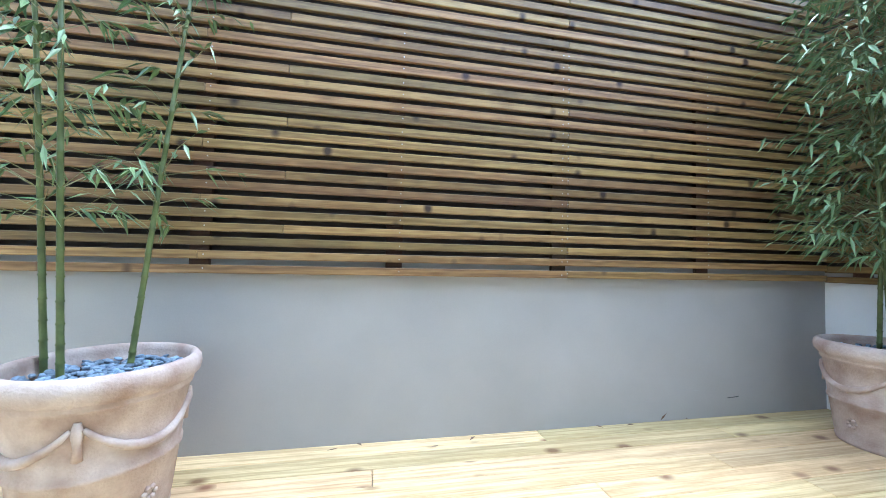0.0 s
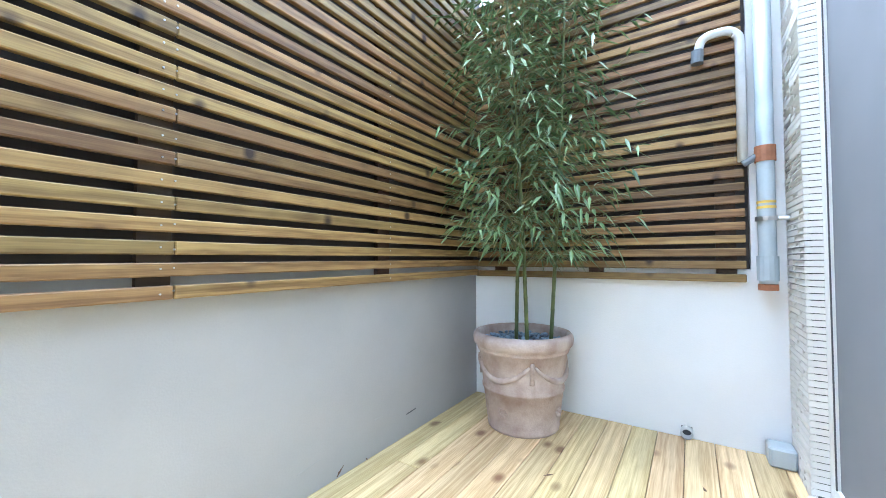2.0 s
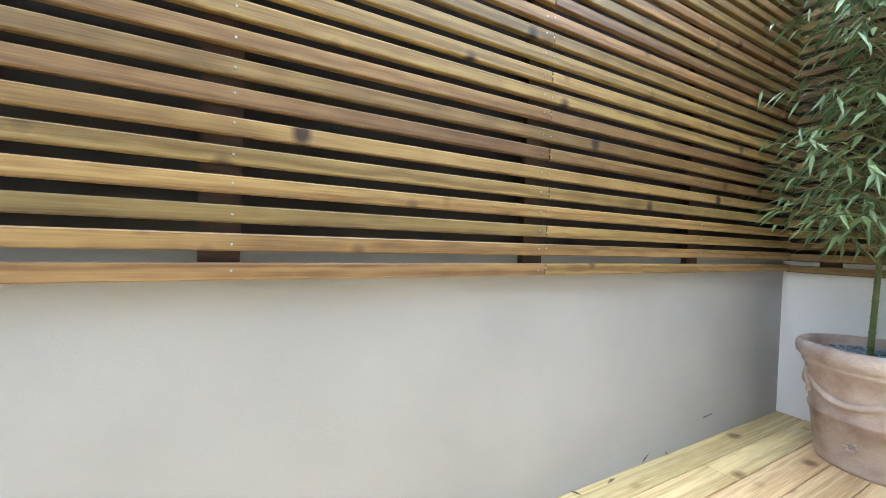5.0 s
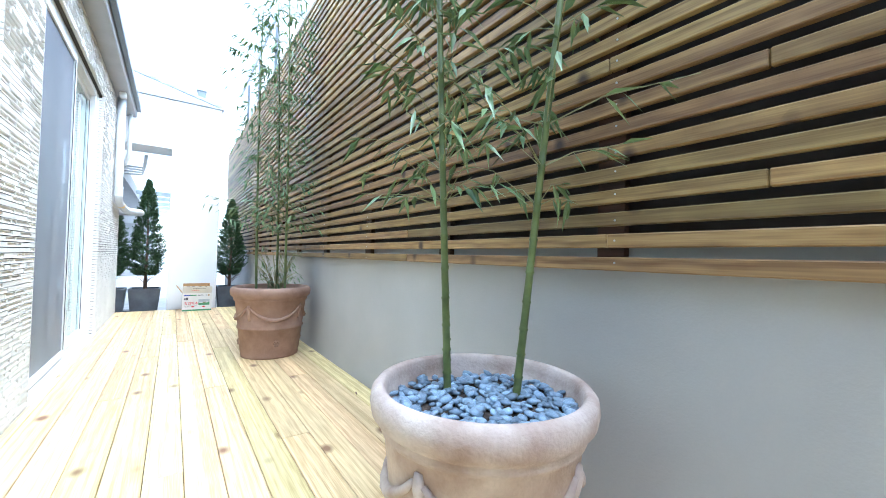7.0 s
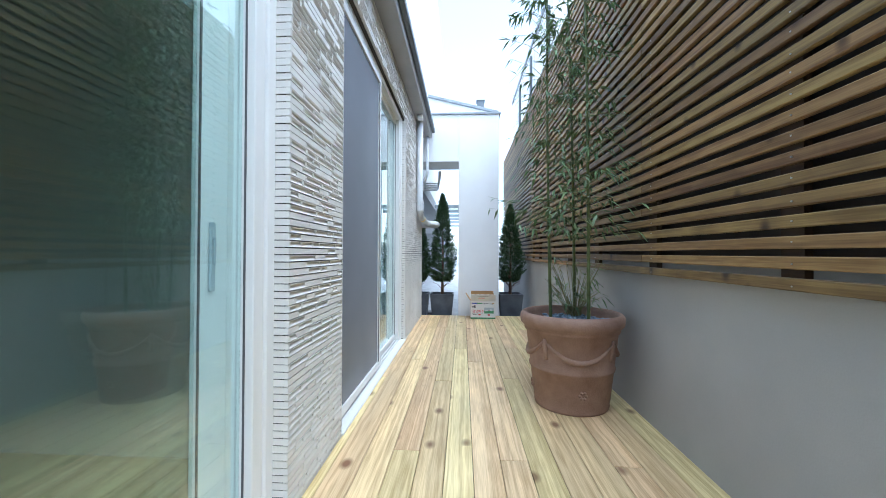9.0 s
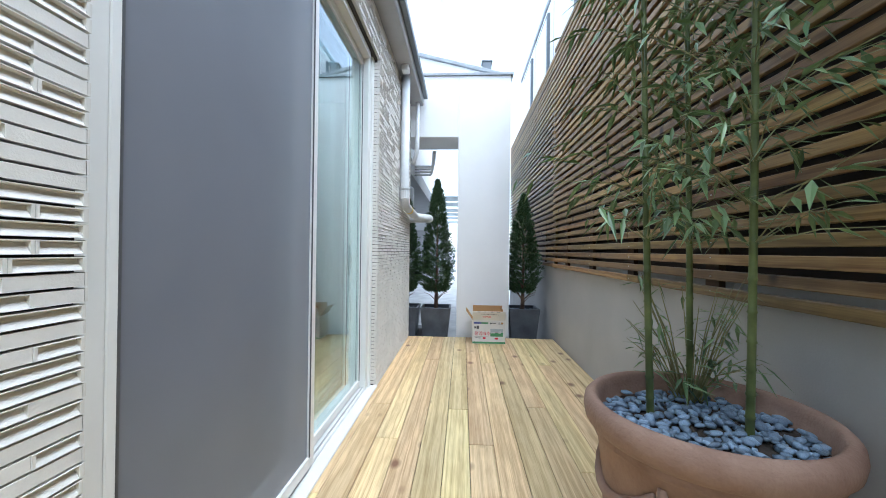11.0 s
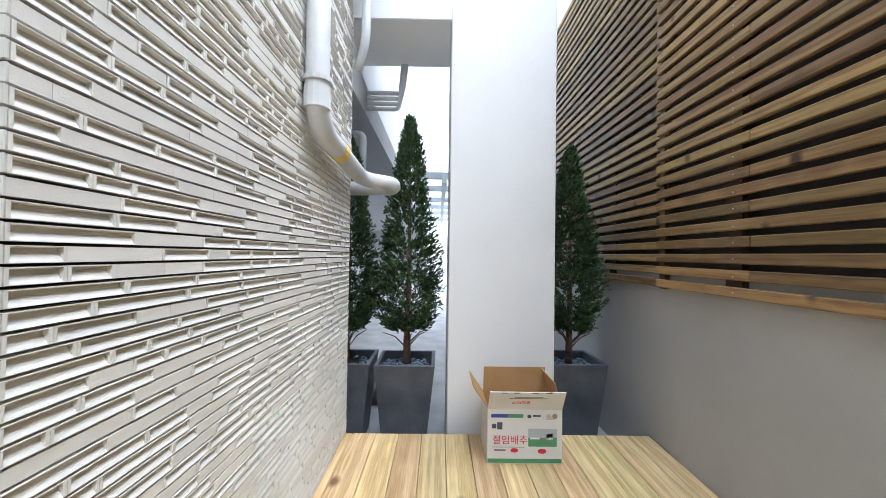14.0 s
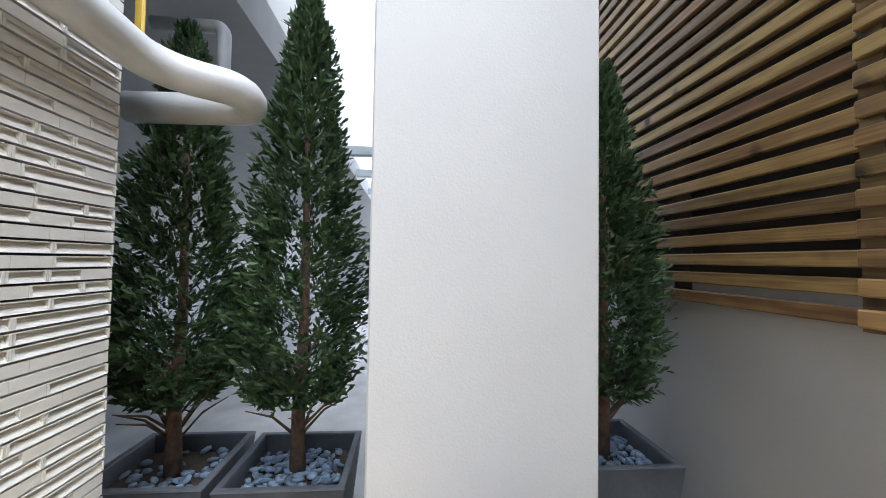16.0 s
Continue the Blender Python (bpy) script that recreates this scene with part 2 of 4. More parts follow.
def leaf_material(name, a, b_, rough=0.35):
    m = material(name, a, rough=rough, spread=0.2, scale=4, grain=40, bump=0.02)
    nt = m.node_tree
    geo, mix = nt.nodes.new("ShaderNodeNewGeometry"), nt.nodes.new("ShaderNodeMixRGB")
    bs = nt.nodes["Principled BSDF"]
    src = bs.inputs["Base Color"].links[0].from_socket
    nt.links.new(geo.outputs["Random Per Island"], mix.inputs["Fac"])
    nt.links.new(src, mix.inputs[1])
    mix.inputs[2].default_value = (*b_, 1)
    nt.links.new(mix.outputs[0], bs.inputs["Base Color"])
    return m


M_LEAF = leaf_material("bamboo_leaf", (0.065, 0.12, 0.045), (0.20, 0.29, 0.12))
M_CONIFER = leaf_material("conifer_scale", (0.028, 0.065, 0.022), (0.085, 0.145, 0.055), rough=0.6)


# ---- mesh helpers ----
def block(bm, x0, x1, y0, y1, z0, z1, bevel=0.0):
    made = bmesh.ops.create_cube(bm, size=1)["verts"]
    for v in made:
        v.co = Vector(((x0 + x1) / 2 + v.co.x * (x1 - x0), (y0 + y1) / 2 + v.co.y * (y1 - y0), (z0 + z1) / 2 + v.co.z * (z1 - z0)))
    if bevel:
        edges = list({e for v in made for e in v.link_edges})
        bmesh.ops.bevel(bm, geom=edges, offset=bevel, segments=1, affect="EDGES")


def mesh_from(name, bm, mat, smooth=False):
    me = bpy.data.meshes.new(name)
    bm.to_mesh(me)
    bm.free()
    me.materials.append(mat)
    if smooth:
        me.polygons.foreach_set("use_smooth", [True] * len(me.polygons))
    return me


def part(name, bm, mat, parent=None, label="", smooth=False):
    ob = new(name, mesh_from(name, bm, mat, smooth))
    if parent:
        ob.parent = parent
    if label:
        ob["label"] = label
    return ob


def box_part(name, mat, parent, b, bevel=0.0, label=""):
    bm = bmesh.new()
    block(bm, *b, bevel=bevel)
    return part(name, bm, mat, parent, label)


def structure(name, mat, boxes, label, bevel=0.0):
    bm = bmesh.new()
    for b in boxes:
        block(bm, *b, bevel=bevel)
    return tagged(part(name, bm, mat), label, kind="structure")


def empty(name, x, y, z, label, category, group="", rz=0):
    ob = new(name)
    ob.matrix_world = pose(x, y, z, 0, 0, rz)
    return tagged(ob, label, category, group)


def ring(bm, centre, axis, radius, count):
    axis = axis.normalized()
    side = axis.orthogonal().normalized()
    if abs(axis.z) > 0.6:
        side = (Vector((1, 0, 0)) - axis * axis.x).normalized()
    up = axis.cross(side)
    return [bm.verts.new(centre + radius * (math.cos(a) * side + math.sin(a) * up)) for a in (2 * math.pi * k / count for k in range(count))]


def tube(bm, points, radii, count=10, caps=True):
    """A round pipe through the points."""
    pts = [Vector(p) for p in points]
    if not hasattr(radii, "__len__"):
        radii = [radii] * len(pts)
    last = None
    for i, p in enumerate(pts):
        d = pts[min(i + 1, len(pts) - 1)] - pts[max(i - 1, 0)]
        r = ring(bm, p, d, radii[i], count)
        if last:
            # keep the rings from twisting
            k = min(range(count), key=lambda s: sum((r[(j + s) % count].co - last[j].co).length for j in range(0, count, 3)))
            r = r[k:] + r[:k]
            for j in range(count):
                bm.faces.new((last[j], last[(j + 1) % count], r[(j + 1) % count], r[j]))
        elif caps:
            bm.faces.new(r[::-1])
        last = r
    if caps:
        bm.faces.new(last)


def bend(points, radius=0.08, steps=6):
    """The points with their inner corners rounded."""
    pts, out = [Vector(p) for p in points], [Vector(points[0])]
    for a, b, c in zip(pts, pts[1:], pts[2:]):
        r = min(radius, (a - b).length * 0.49, (c - b).length * 0.49)
        s, e = b + (a - b).normalized() * r, b + (c - b).normalized() * r
        out += [s.lerp(b, k / steps).lerp(b.lerp(e, k / steps), k / steps) for k in range(steps + 1)]
    return out + [pts[-1]]


def lathe(bm, profile, count=48):
    rows = [[bm.verts.new((r * math.cos(2 * math.pi * k / count), r * math.sin(2 * math.pi * k / count), z)) for k in range(count)] for r, z in profile]
    for a, b in zip(rows, rows[1:]):
        for k in range(count):
            bm.faces.new((a[k], a[(k + 1) % count], b[(k + 1) % count], b[k]))
    return rows


# ---- the large structure ----
X_END, X_EAST, Y_HOUSE = -7.66, 4.33, -2.03
tagged(part("ground", (lambda bm: (block(bm, -400, 400, -400, 400, -0.5, -0.3), bm)[1])(bmesh.new()), M_CONCRETE), "grey concrete paving below the deck", kind="structure")
structure("wall_north", M_PLASTER, [(-7.40, X_EAST + 0.2, 0, 0.22, -0.3, 1.10), (-12.5, -7.40, 0.012, 0.22, -0.3, 1.10)], "smooth grey-white plastered parapet wall")
structure("wall_east", M_WHITE, [(X_EAST, X_EAST + 0.2, -2.3, 0, -0.3, 1.08), (X_EAST, X_EAST + 0.2, -2.3, -1.87, 1.08, 3.55)], "pale plastered end wall of the terrace")
structure("fence_backing", M_BACK, [(-12.5, X_EAST + 0.2, 0.05, 0.08, 1.10, 4.0), (X_EAST + 0.05, X_EAST + 0.08, -1.87, 0.05, 1.08, 3.4)], "dark membrane behind the slatted screen")

# house: wall core behind the tiles
CORE = Y_HOUSE - 0.025
D_A, D_B, D_TOP, D_SILL = (-2.37, 3.93), (-5.68, -3.09), 2.92, 0.03
structure("wall_south", M_GROUT, [
    (D_A[1], X_EAST, CORE - 0.2, CORE, -0.3, 3.3), (D_B[1], D_A[0], CORE - 0.2, CORE, -0.3, 3.3), (-7.69, D_B[0], CORE - 0.2, CORE, -0.3, 3.3),
    (D_A[0], D_A[1], CORE - 0.2, CORE, D_TOP, 3.3), (D_B[0], D_B[1], CORE - 0.2, CORE, D_TOP, 3.3),
    (D_A[0], D_A[1], CORE - 0.2, CORE, -0.3, -0.02), (D_B[0], D_B[1], CORE - 0.2, CORE, -0.3, -0.02)], "house wall clad in beige split-face tiles")
# Reach east of x -3 and 12 m height added unseen, to block sky.
structure("upper_wall", M_WHITE, [(-7.72, -1.0, -2.4, -1.93, 3.484, 12.0)], "white rendered upper storey of the house, extended unseen to block sky light")
structure("eave", M_SOFFIT, [(-7.74, -0.98, -2.4, -1.86, 3.3, 3.48)], "grey projecting eave above the sliding doors", bevel=0.01)
structure("gutter", M_METAL, [(-7.74, -0.98, -1.858, -1.80, 3.40, 3.47)], "slim dark metal gutter along the eave", bevel=0.006)
structure("room_floor", M_FLOOR, [(-7.6, X_EAST, -6.0, CORE - 0.2, -0.12, 0.0)], "brown wooden floor inside the house")
structure("room_walls", M_ROOM, [(-7.7, X_EAST, -6.2, -6.0, 0, 3.3), (-7.72, -7.6, -6.0, CORE - 0.2, 0, 3.3), (X_EAST - 0.1, X_EAST, -6.0, CORE - 0.2, 0, 3.3), (-2.9, -2.78, -6.0, CORE - 0.2, 0, 3.3)], "plain painted walls inside the house")
structure("room_ceiling", M_ROOM, [(-7.7, X_EAST, -6.2, CORE - 0.2, 3.3, 3.45)], "plain painted ceiling inside the house")

# passage beyond the deck
structure("white_portal", M_WHITE, [(-8.47, -7.79, -1.352, -0.6, -0.3, 3.76)], "tall white rendered pier at the end of the deck", bevel=0.006)
structure("portal_beam", M_WHITE, [(-8.47, -7.792, -2.6, -1.352, 2.87, 3.76)], "white rendered beam between pier and house", bevel=0.006)
structure("portal_coping", M_ROOF, [(-8.5, -7.76, -2.6, -0.57, 3.76, 3.79)], "thin grey metal coping on the white beam")
structure("soffit", M_SOFFIT, [(-24, -7.74, -9, -2.05, 2.36, 2.6)], "grey soffit over the open ground floor")
structure("far_upper_wall", M_WHITE, [(-24, -7.74, -9, -2.12, 2.6, 9.4)], "white upper wall above the open ground floor")
structure("garage_wall", M_SOFFIT, [(-24, -7.74, -5.2, -5.0, -0.3, 2.36), (-24.2, -24, -5.2, -2.1, -0.3, 2.36)], "grey wall of the open ground floor")


# ---- deck boards ----
def board_mesh(name, length, w, h, mat, bevel=0.003):
    bm = bmesh.new()
    block(bm, -length / 2, length / 2, -w / 2, w / 2, -h / 2, h / 2, bevel=bevel)
    return mesh_from(name, bm, mat)


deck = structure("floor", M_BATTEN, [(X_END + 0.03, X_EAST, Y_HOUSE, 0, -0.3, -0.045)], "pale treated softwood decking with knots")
rng = random.Random(4)
PITCH = 0.1525
edges_y = [0.0]
y = -0.148
while y > Y_HOUSE + 0.02:
    edges_y.append(y)
    y -= PITCH
edges_y.append(Y_HOUSE)
for row, (y1, y0) in enumerate(zip(edges_y, edges_y[1:])):
    w = y1 - y0 - 0.003
    x = X_END
    step = [2.4, 3.6, 1.2, 3.0][row % 4] + rng.uniform(-0.2, 0.2)
    while x < X_EAST - 0.01:
        x1 = min(x + step, X_EAST)
        if X_EAST - x1 < 0.4:
            x1 = X_EAST
        ob = new("deck_board", board_mesh("deck_board", x1 - x - 0.003, w, 0.027, M_DECK))
        ob.location = ((x + x1) / 2, (y0 + y1) / 2, -0.0135 + rng.uniform(-0.0012, 0.0))
        ob.parent = deck
        x, step = x1, 3.6


# ---- slatted screens ----
S0, SP, SH, ROWS_N = 1.013, 0.0785, 0.048, 38
slat_cache = {}


def slat(parent, axis, a, b, face, z, depth=0.028):
    length = round(b - a - 0.002, 3)
    if length not in slat_cache:
        slat_cache[length] = board_mesh("slat", length, depth, SH, M_SLAT, bevel=0.004)
    ob = new("slat", slat_cache[length])
    tilt = rng.uniform(-0.12, 0.12)
    if axis == "x":
        ob.matrix_world = pose((a + b) / 2, face + depth / 2 + rng.uniform(0, 0.003), z, 0, 0, tilt * 0.3)
    else:
        ob.matrix_world = pose(face + depth / 2 + rng.uniform(0, 0.003), (a + b) / 2, z, 0, 0, 90)
    ob.parent = parent
    return ob


screen = empty("slatted_screen", 0, 0, 0, "brown-stained horizontal pine slats fixed above the parapet", "fence")
screen_far = empty("slatted_screen", 0, 0, 0, "brown-stained pine slats continuing beyond the deck end", "fence")
screen_end = empty("slatted_screen", 0, 0, 0, "brown-stained pine slats on the terrace end wall", "fence")
for k in range(ROWS_N):
    z = S0 + SP * k + SH / 2 + rng.uniform(-0.0015, 0.0015)
    cuts = [-7.49, -5.2, -1.6, 2.017, X_EAST - 0.06] if k % 2 == 0 else [-7.49, -6.8 + 0.02, -3.38, 0.22 - 0.0 if k % 4 == 3 else -0.22, X_EAST - 0.06]
    for a, b in zip(cuts, cuts[1:]):
        slat(screen, "x", a, b, -0.06, z)
    slat(screen_far, "x", -12.4, -7.50, -0.025, z)
    if k < 30:
        slat(screen_end, "y", -1.845, -0.035, X_EAST - 0.06, z - 0.008)
for x in (3.116, 1.964, 0.86, -0.22, -1.22, -2.25, -3.28, -4.3, -5.2, -6.05, -6.9):
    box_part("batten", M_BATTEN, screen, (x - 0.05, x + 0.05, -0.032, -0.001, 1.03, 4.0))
screws = bmesh.new()
for x in (3.116, 1.964, 0.86, -0.22, -1.22, -2.25, -3.28, -4.3, -5.2, -6.05, -6.9):
    for k in range(20):
        z = S0 + SP * k + SH / 2
        for dx in ((-0.02, 0.02) if x == 1.964 else (0.0,)):
            bmesh.ops.create_cone(screws, cap_ends=True, segments=8, radius1=0.0035, radius2=0.0035, depth=0.004,
                                  matrix=Matrix.Translation((x + dx + 0.03, -0.0595, z + rng.uniform(-0.008, 0.008))) @ Matrix.Rotation(radians(90), 4, "X"))
tagged(part("screw_head", screws, M_STEEL, screen), kind="stuff")
box_part("end_batten", M_SLAT, screen_far, (-7.495, -7.44, -0.032, 0.0, 1.0, 4.0))
for x in (-8.2, -9.3, -10.4):
    box_part("batten", M_BATTEN, screen_far, (x - 0.05, x + 0.05, 0.003, 0.011, 1.03, 4.0))
for yy in (-0.25, -1.0, -1.75):
    box_part("batten", M_BATTEN, screen_end, (X_EAST - 0.032, X_EAST - 0.001, yy - 0.05, yy + 0.05, 1.02, 3.38))


# ---- sliding doors ----
def glazed_panel(name, x0, x1, yc, z0, z1, stiles, parent, pane_mat, label=""):
    """A panel of four frame members round a pane; stiles: the widths of the two uprights."""
    p = new(name)
    p.parent = parent
    if label:
        p["label"] = label
    d, a, b, rail = 0.019, x0 + stiles[0], x1 - stiles[1], 0.06
    box_part("stile", M_FRAME, p, (x0, a, yc - d, yc + d, z0, z1), 0.003)
    box_part("stile", M_FRAME, p, (b, x1, yc - d, yc + d, z0, z1), 0.003)
    box_part("rail", M_FRAME, p, (a, b, yc - d + 0.002, yc + d - 0.002, z0, z0 + rail), 0.003)
    box_part("rail", M_FRAME, p, (a, b, yc - d + 0.002, yc + d - 0.002, z1 - rail, z1), 0.003)
    pane = box_part("pane", pane_mat, p, (a, b, yc - 0.003, yc + 0.003, z0 + rail, z1 - rail))
    pane.visible_shadow = False
    for x in (a, b):
        box_part("gasket", M_TRACK, p, (x - 0.004, x + 0.004, yc + d - 0.004, yc + d + 0.001, z0 + rail, z1 - rail))
    return p


def door_frame(ob, x0, x1, inset, t=0.05):
    wide, y0, y1 = 0.14, Y_HOUSE - 0.25, Y_HOUSE - inset
    box_part("jamb", M_FRAME, ob, (x0, x0 + wide * 0.45, y0, y1, -0.02, D_TOP), 0.004)
    box_part("jamb_cover", M_FRAME, ob, (x0 + wide * 0.45, x0 + wide, y0, y1 - 0.014, -0.02, D_TOP), 0.004)
    box_part("jamb", M_FRAME, ob, (x1 - t, x1, y0, y1, -0.02, D_TOP), 0.004)
    box_part("head", M_FRAME, ob, (x0 + wide, x1 - t, y0, y1, D_TOP - 0.055, D_TOP), 0.004)
    box_part("sill", M_FRAME, ob, (x0 + wide, x1 - t, y0, y1 - 0.02, -0.02, D_SILL), 0.004)
    box_part("sill_step", M_FRAME, ob, (x0 + 0.003, x1 - 0.003, y1 - 0.02, Y_HOUSE + 0.012, -0.02, 0.012), 0.003)
    for yy in (Y_OUT, Y_MID, Y_IN):
        box_part("track_rail", M_STEEL, ob, (x0 + wide, x1 - t, yy - 0.004, yy + 0.004, D_SILL, D_SILL + 0.009))


Z0, Z1 = D_SILL + 0.01, D_TOP - 0.055
Y_OUT, Y_MID, Y_IN = Y_HOUSE - 0.088, Y_HOUSE - 0.13, Y_HOUSE - 0.215
JAMB = 0.141
door_a = tagged(new("door_1"), "wide white-framed sliding glass doors, one panel open", kind="structure")
door_frame(door_a, *D_A, 0.068)
glazed_panel("screen_panel", 2.93, D_A[1] - 0.051, Y_OUT, Z0, Z1, (0.085, 0.03), door_a, M_SCREEN, "grey insect-screen panel")
box_part("brush_seal", M_TRACK, door_a, (2.918, 2.9295, Y_OUT - 0.01, Y_OUT + 0.016, Z0, Z1))
glazed_panel("glass_panel", 1.36, 2.915, Y_MID, Z0, Z1, (0.07, 0.075), door_a, M_GLASS)
glazed_panel("inner_sash", 2.62, D_A[1] - 0.051, Y_IN, Z0, Z1, (0.10, 0.06), door_a, M_GLASS)
glazed_panel("glass_panel", D_A[0] + JAMB, 0.14, Y_MID, Z0, Z1, (0.012, 0.06), door_a, M_GLASS)
sash_a = glazed_panel("inner_sash", D_A[0] + JAMB, 0.16, Y_IN, Z0, Z1, (0.16, 0.08), door_a, M_GLASS)
door_b = tagged(new("door_2"), "white-framed sliding glass door with insect screen drawn", kind="structure")
door_frame(door_b, *D_B, 0.05, 0.095)
glazed_panel("screen_panel", -4.40, D_B[1] - 0.096, Y_HOUSE - 0.068, Z0, Z1, (0.055, 0.03), door_b, M_SCREEN, "grey insect-screen panel")
glazed_panel("glass_panel", D_B[0] + JAMB, -4.30, Y_MID, Z0, Z1, (0.012, 0.06), door_b, M_GLASS)
sash_b = glazed_panel("inner_sash", D_B[0] + JAMB, -4.36, Y_IN, Z0, Z1, (0.13, 0.08), door_b, M_GLASS)
glazed_panel("inner_sash", -4.5, D_B[1] - 0.096, Y_IN + 0.042, Z0, Z1, (0.08, 0.06), door_b, M_GLASS)
for sash, x in ((sash_a, D_A[0] + JAMB + 0.10), (sash_b, D_B[0] + JAMB + 0.085)):
    bm = bmesh.new()
    block(bm, x - 0.014, x + 0.014, Y_IN + 0.019, Y_IN + 0.032, 1.0, 1.26, 0.004)
    block(bm, x - 0.006, x + 0.006, Y_IN + 0.032, Y_IN + 0.040, 1.10, 1.20, 0.003)
    part("pull_handle", bm, M_PIPE, sash, "grey recessed pull handle")


def curtain(x0, x1, yc, label):
    """A gathered cloth of many upright folds."""
    bm = bmesh.new()
    n = int((x1 - x0) / 0.012)
    cols = []
    for i in range(n + 1):
        x = x0 + (x1 - x0) * i / n
        yy = yc + 0.03 * math.sin(i * 0.55) + 0.012 * math.sin(i * 1.43 + 1)
        cols.append([bm.verts.new((x, yy, 0.02)), bm.verts.new((x, yy * 0.98 + yc * 0.02, 3.1))])
    for a, b in zip(cols, cols[1:]):
        bm.faces.new((a[0], b[0], b[1], a[1]))
    bmesh.ops.solidify(bm, geom=bm.faces[:], thickness=0.003)
    tagged(part("curtain", bm, M_CURTAIN, smooth=True), label, "curtain")


curtain(3.12, 3.84, -2.42, "pale gathered curtain hanging behind the glass door")


# ---- end-wall pipes ----
def pipe_thing(name, label, mat, pts, r, extras=(), radius=0.09):
    ob = empty(name, 0, 0, 0, label, "pipe")
    bm = bmesh.new()
    tube(bm, bend(pts, radius), r, 14)
    part("pipe_run", bm, mat, ob, smooth=True)
    for nm, m, p, q, rr in extras:
        bm = bmesh.new()
        tube(bm, [p, q], rr, 14)
        part(nm, bm, m, ob, smooth=False)
    return ob


PX, PY = 4.24, -1.935
pipe_thing("gas_riser", "grey riser pipe with a rusty joint and yellow band", M_PIPE, [(PX, PY, 3.6), (PX, PY, 1.12), (PX - 0.01, PY - 0.0, 1.0)], 0.042, [
    ("rust_collar", M_RUST, (PX, PY, 1.70), (PX, PY, 1.79), 0.049), ("yellow_band", M_YELLOW, (PX, PY, 1.43), (PX, PY, 1.445), 0.0435), ("yellow_band", M_YELLOW, (PX, PY, 1.46), (PX, PY, 1.475), 0.0435),
    ("pipe_clamp", M_STEEL, (PX - 0.0, PY, 1.36), (PX, PY, 1.385), 0.052), ("clamp_arm", M_STEEL, (PX, PY, 1.372), (PX - 0.02, Y_HOUSE + 0.0, 1.372), 0.011),
    ("socket", M_PIPE, (PX, PY, 1.02), (PX, PY, 1.16), 0.05), ("end_ring", M_RUST, (PX, PY, 0.965), (PX, PY, 1.0), 0.046)])
pipe_thing("vent_pipe", "white overflow pipe with a dark grey hooked end", M_PVC, [(PX + 0.01, PY + 0.1, 1.72), (PX + 0.01, PY + 0.1, 2.47), (PX, PY + 0.15, 2.52), (PX, PY + 0.29, 2.52), (PX, PY + 0.31, 2.40)], 0.025, [
    ("hook_end", M_METAL, (PX, PY + 0.309, 2.44), (PX, PY + 0.312, 2.36), 0.034), ("valve", M_METAL, (PX, PY + 0.1, 1.70), (PX, PY, 1.76), 0.02)], radius=0.08)
drain = empty("drain_spout", X_EAST, -1.53, 0.04, "white plastic drain spout at the wall foot", "drain")
bm = bmesh.new()
lathe(bm, [(0.026, 0), (0.036, 0), (0.036, 0.05), (0.026, 0.05), (0.026, 0)], 20)
bmesh.ops.rotate(bm, verts=bm.verts, matrix=Matrix.Rotation(radians(-90), 3, "Y"))
part("spout", bm, M_PVC, drain, smooth=True)
# dark plate painted in for the shade inside the spout's bore
bm = bmesh.new()
block(bm, -0.004, 0.0, -0.03, 0.03, -0.03, 0.03)
part("spout_hole", bm, M_TRACK, drain)
box_part("corner_box", M_PIPE, None, (4.17, 4.30, -2.03, -1.91, 0.0, 0.11), 0.012)
tagged(bpy.data.objects["corner_box"], "small grey cover box at the wall foot", "box")


# ---- downpipe on the house ----
GX, GY = -6.80, -1.972
down = pipe_thing("downpipe", "grey-white rain pipe turning along the tiled wall", M_PVC,
                  [(GX, GY, 3.3), (GX, GY, 1.76), (-7.70, GY + 0.02, 1.70), (-7.80, GY + 0.22, 1.69), (-7.93, GY + 0.2, 1.68), (-7.95, -2.2, 1.68)], 0.052, [
                      ("socket", M_PVC, (GX, GY, 1.83), (GX, GY, 1.93), 0.058), ("clamp_ring", M_PVC, (GX, GY, 1.945), (GX, GY, 1.965), 0.066),
                      ("clamp_arm", M_STEEL, (GX, GY - 0.05, 1.955), (GX + 0.02, Y_HOUSE + 0.0, 1.955), 0.014), ("yellow_stain", M_YELLOW, (-7.10, GY + 0.0067, 1.740), (-7.17, GY + 0.0082, 1.7353), 0.0528)], radius=0.16)
pipe_thing("downpipe", "grey-white rain pipe hugging the eave corner", M_PVC, [(-7.62, -1.93, 3.3), (-7.62, -1.93, 2.6), (-7.70, -2.0, 2.45)], 0.03)
for k in range(4):
    pipe_thing("conduit", "bundled grey conduit turning under the soffit", M_PVC, [(-8.3, -2.3, 2.42 + 0.045 * k), (-8.3, -1.78 + 0.01 * k, 2.42 + 0.045 * k), (-8.3, -1.75 + 0.01 * k, 2.8)], 0.018, radius=0.04)
pipe_thing("vent_pipe", "short grey vent pipe beside the planter", M_PVC, [(-8.35, -2.4, 2.22), (-8.35, -2.09, 2.22), (-8.35, -2.09, 1.75)], 0.03, radius=0.05)
box_part("warning_tag", M_YELLOW, None, (-7.815, -7.80, -2.085, -2.058, 1.85, 1.98), 0.004)
tagged(bpy.data.objects["warning_tag"], "small yellow warning tag at the tiled house corner", "sign")
box_part("security_camera", M_FRAME, None, (-6.62, -6.5, -1.98, -1.90, 3.12, 3.19), 0.01)
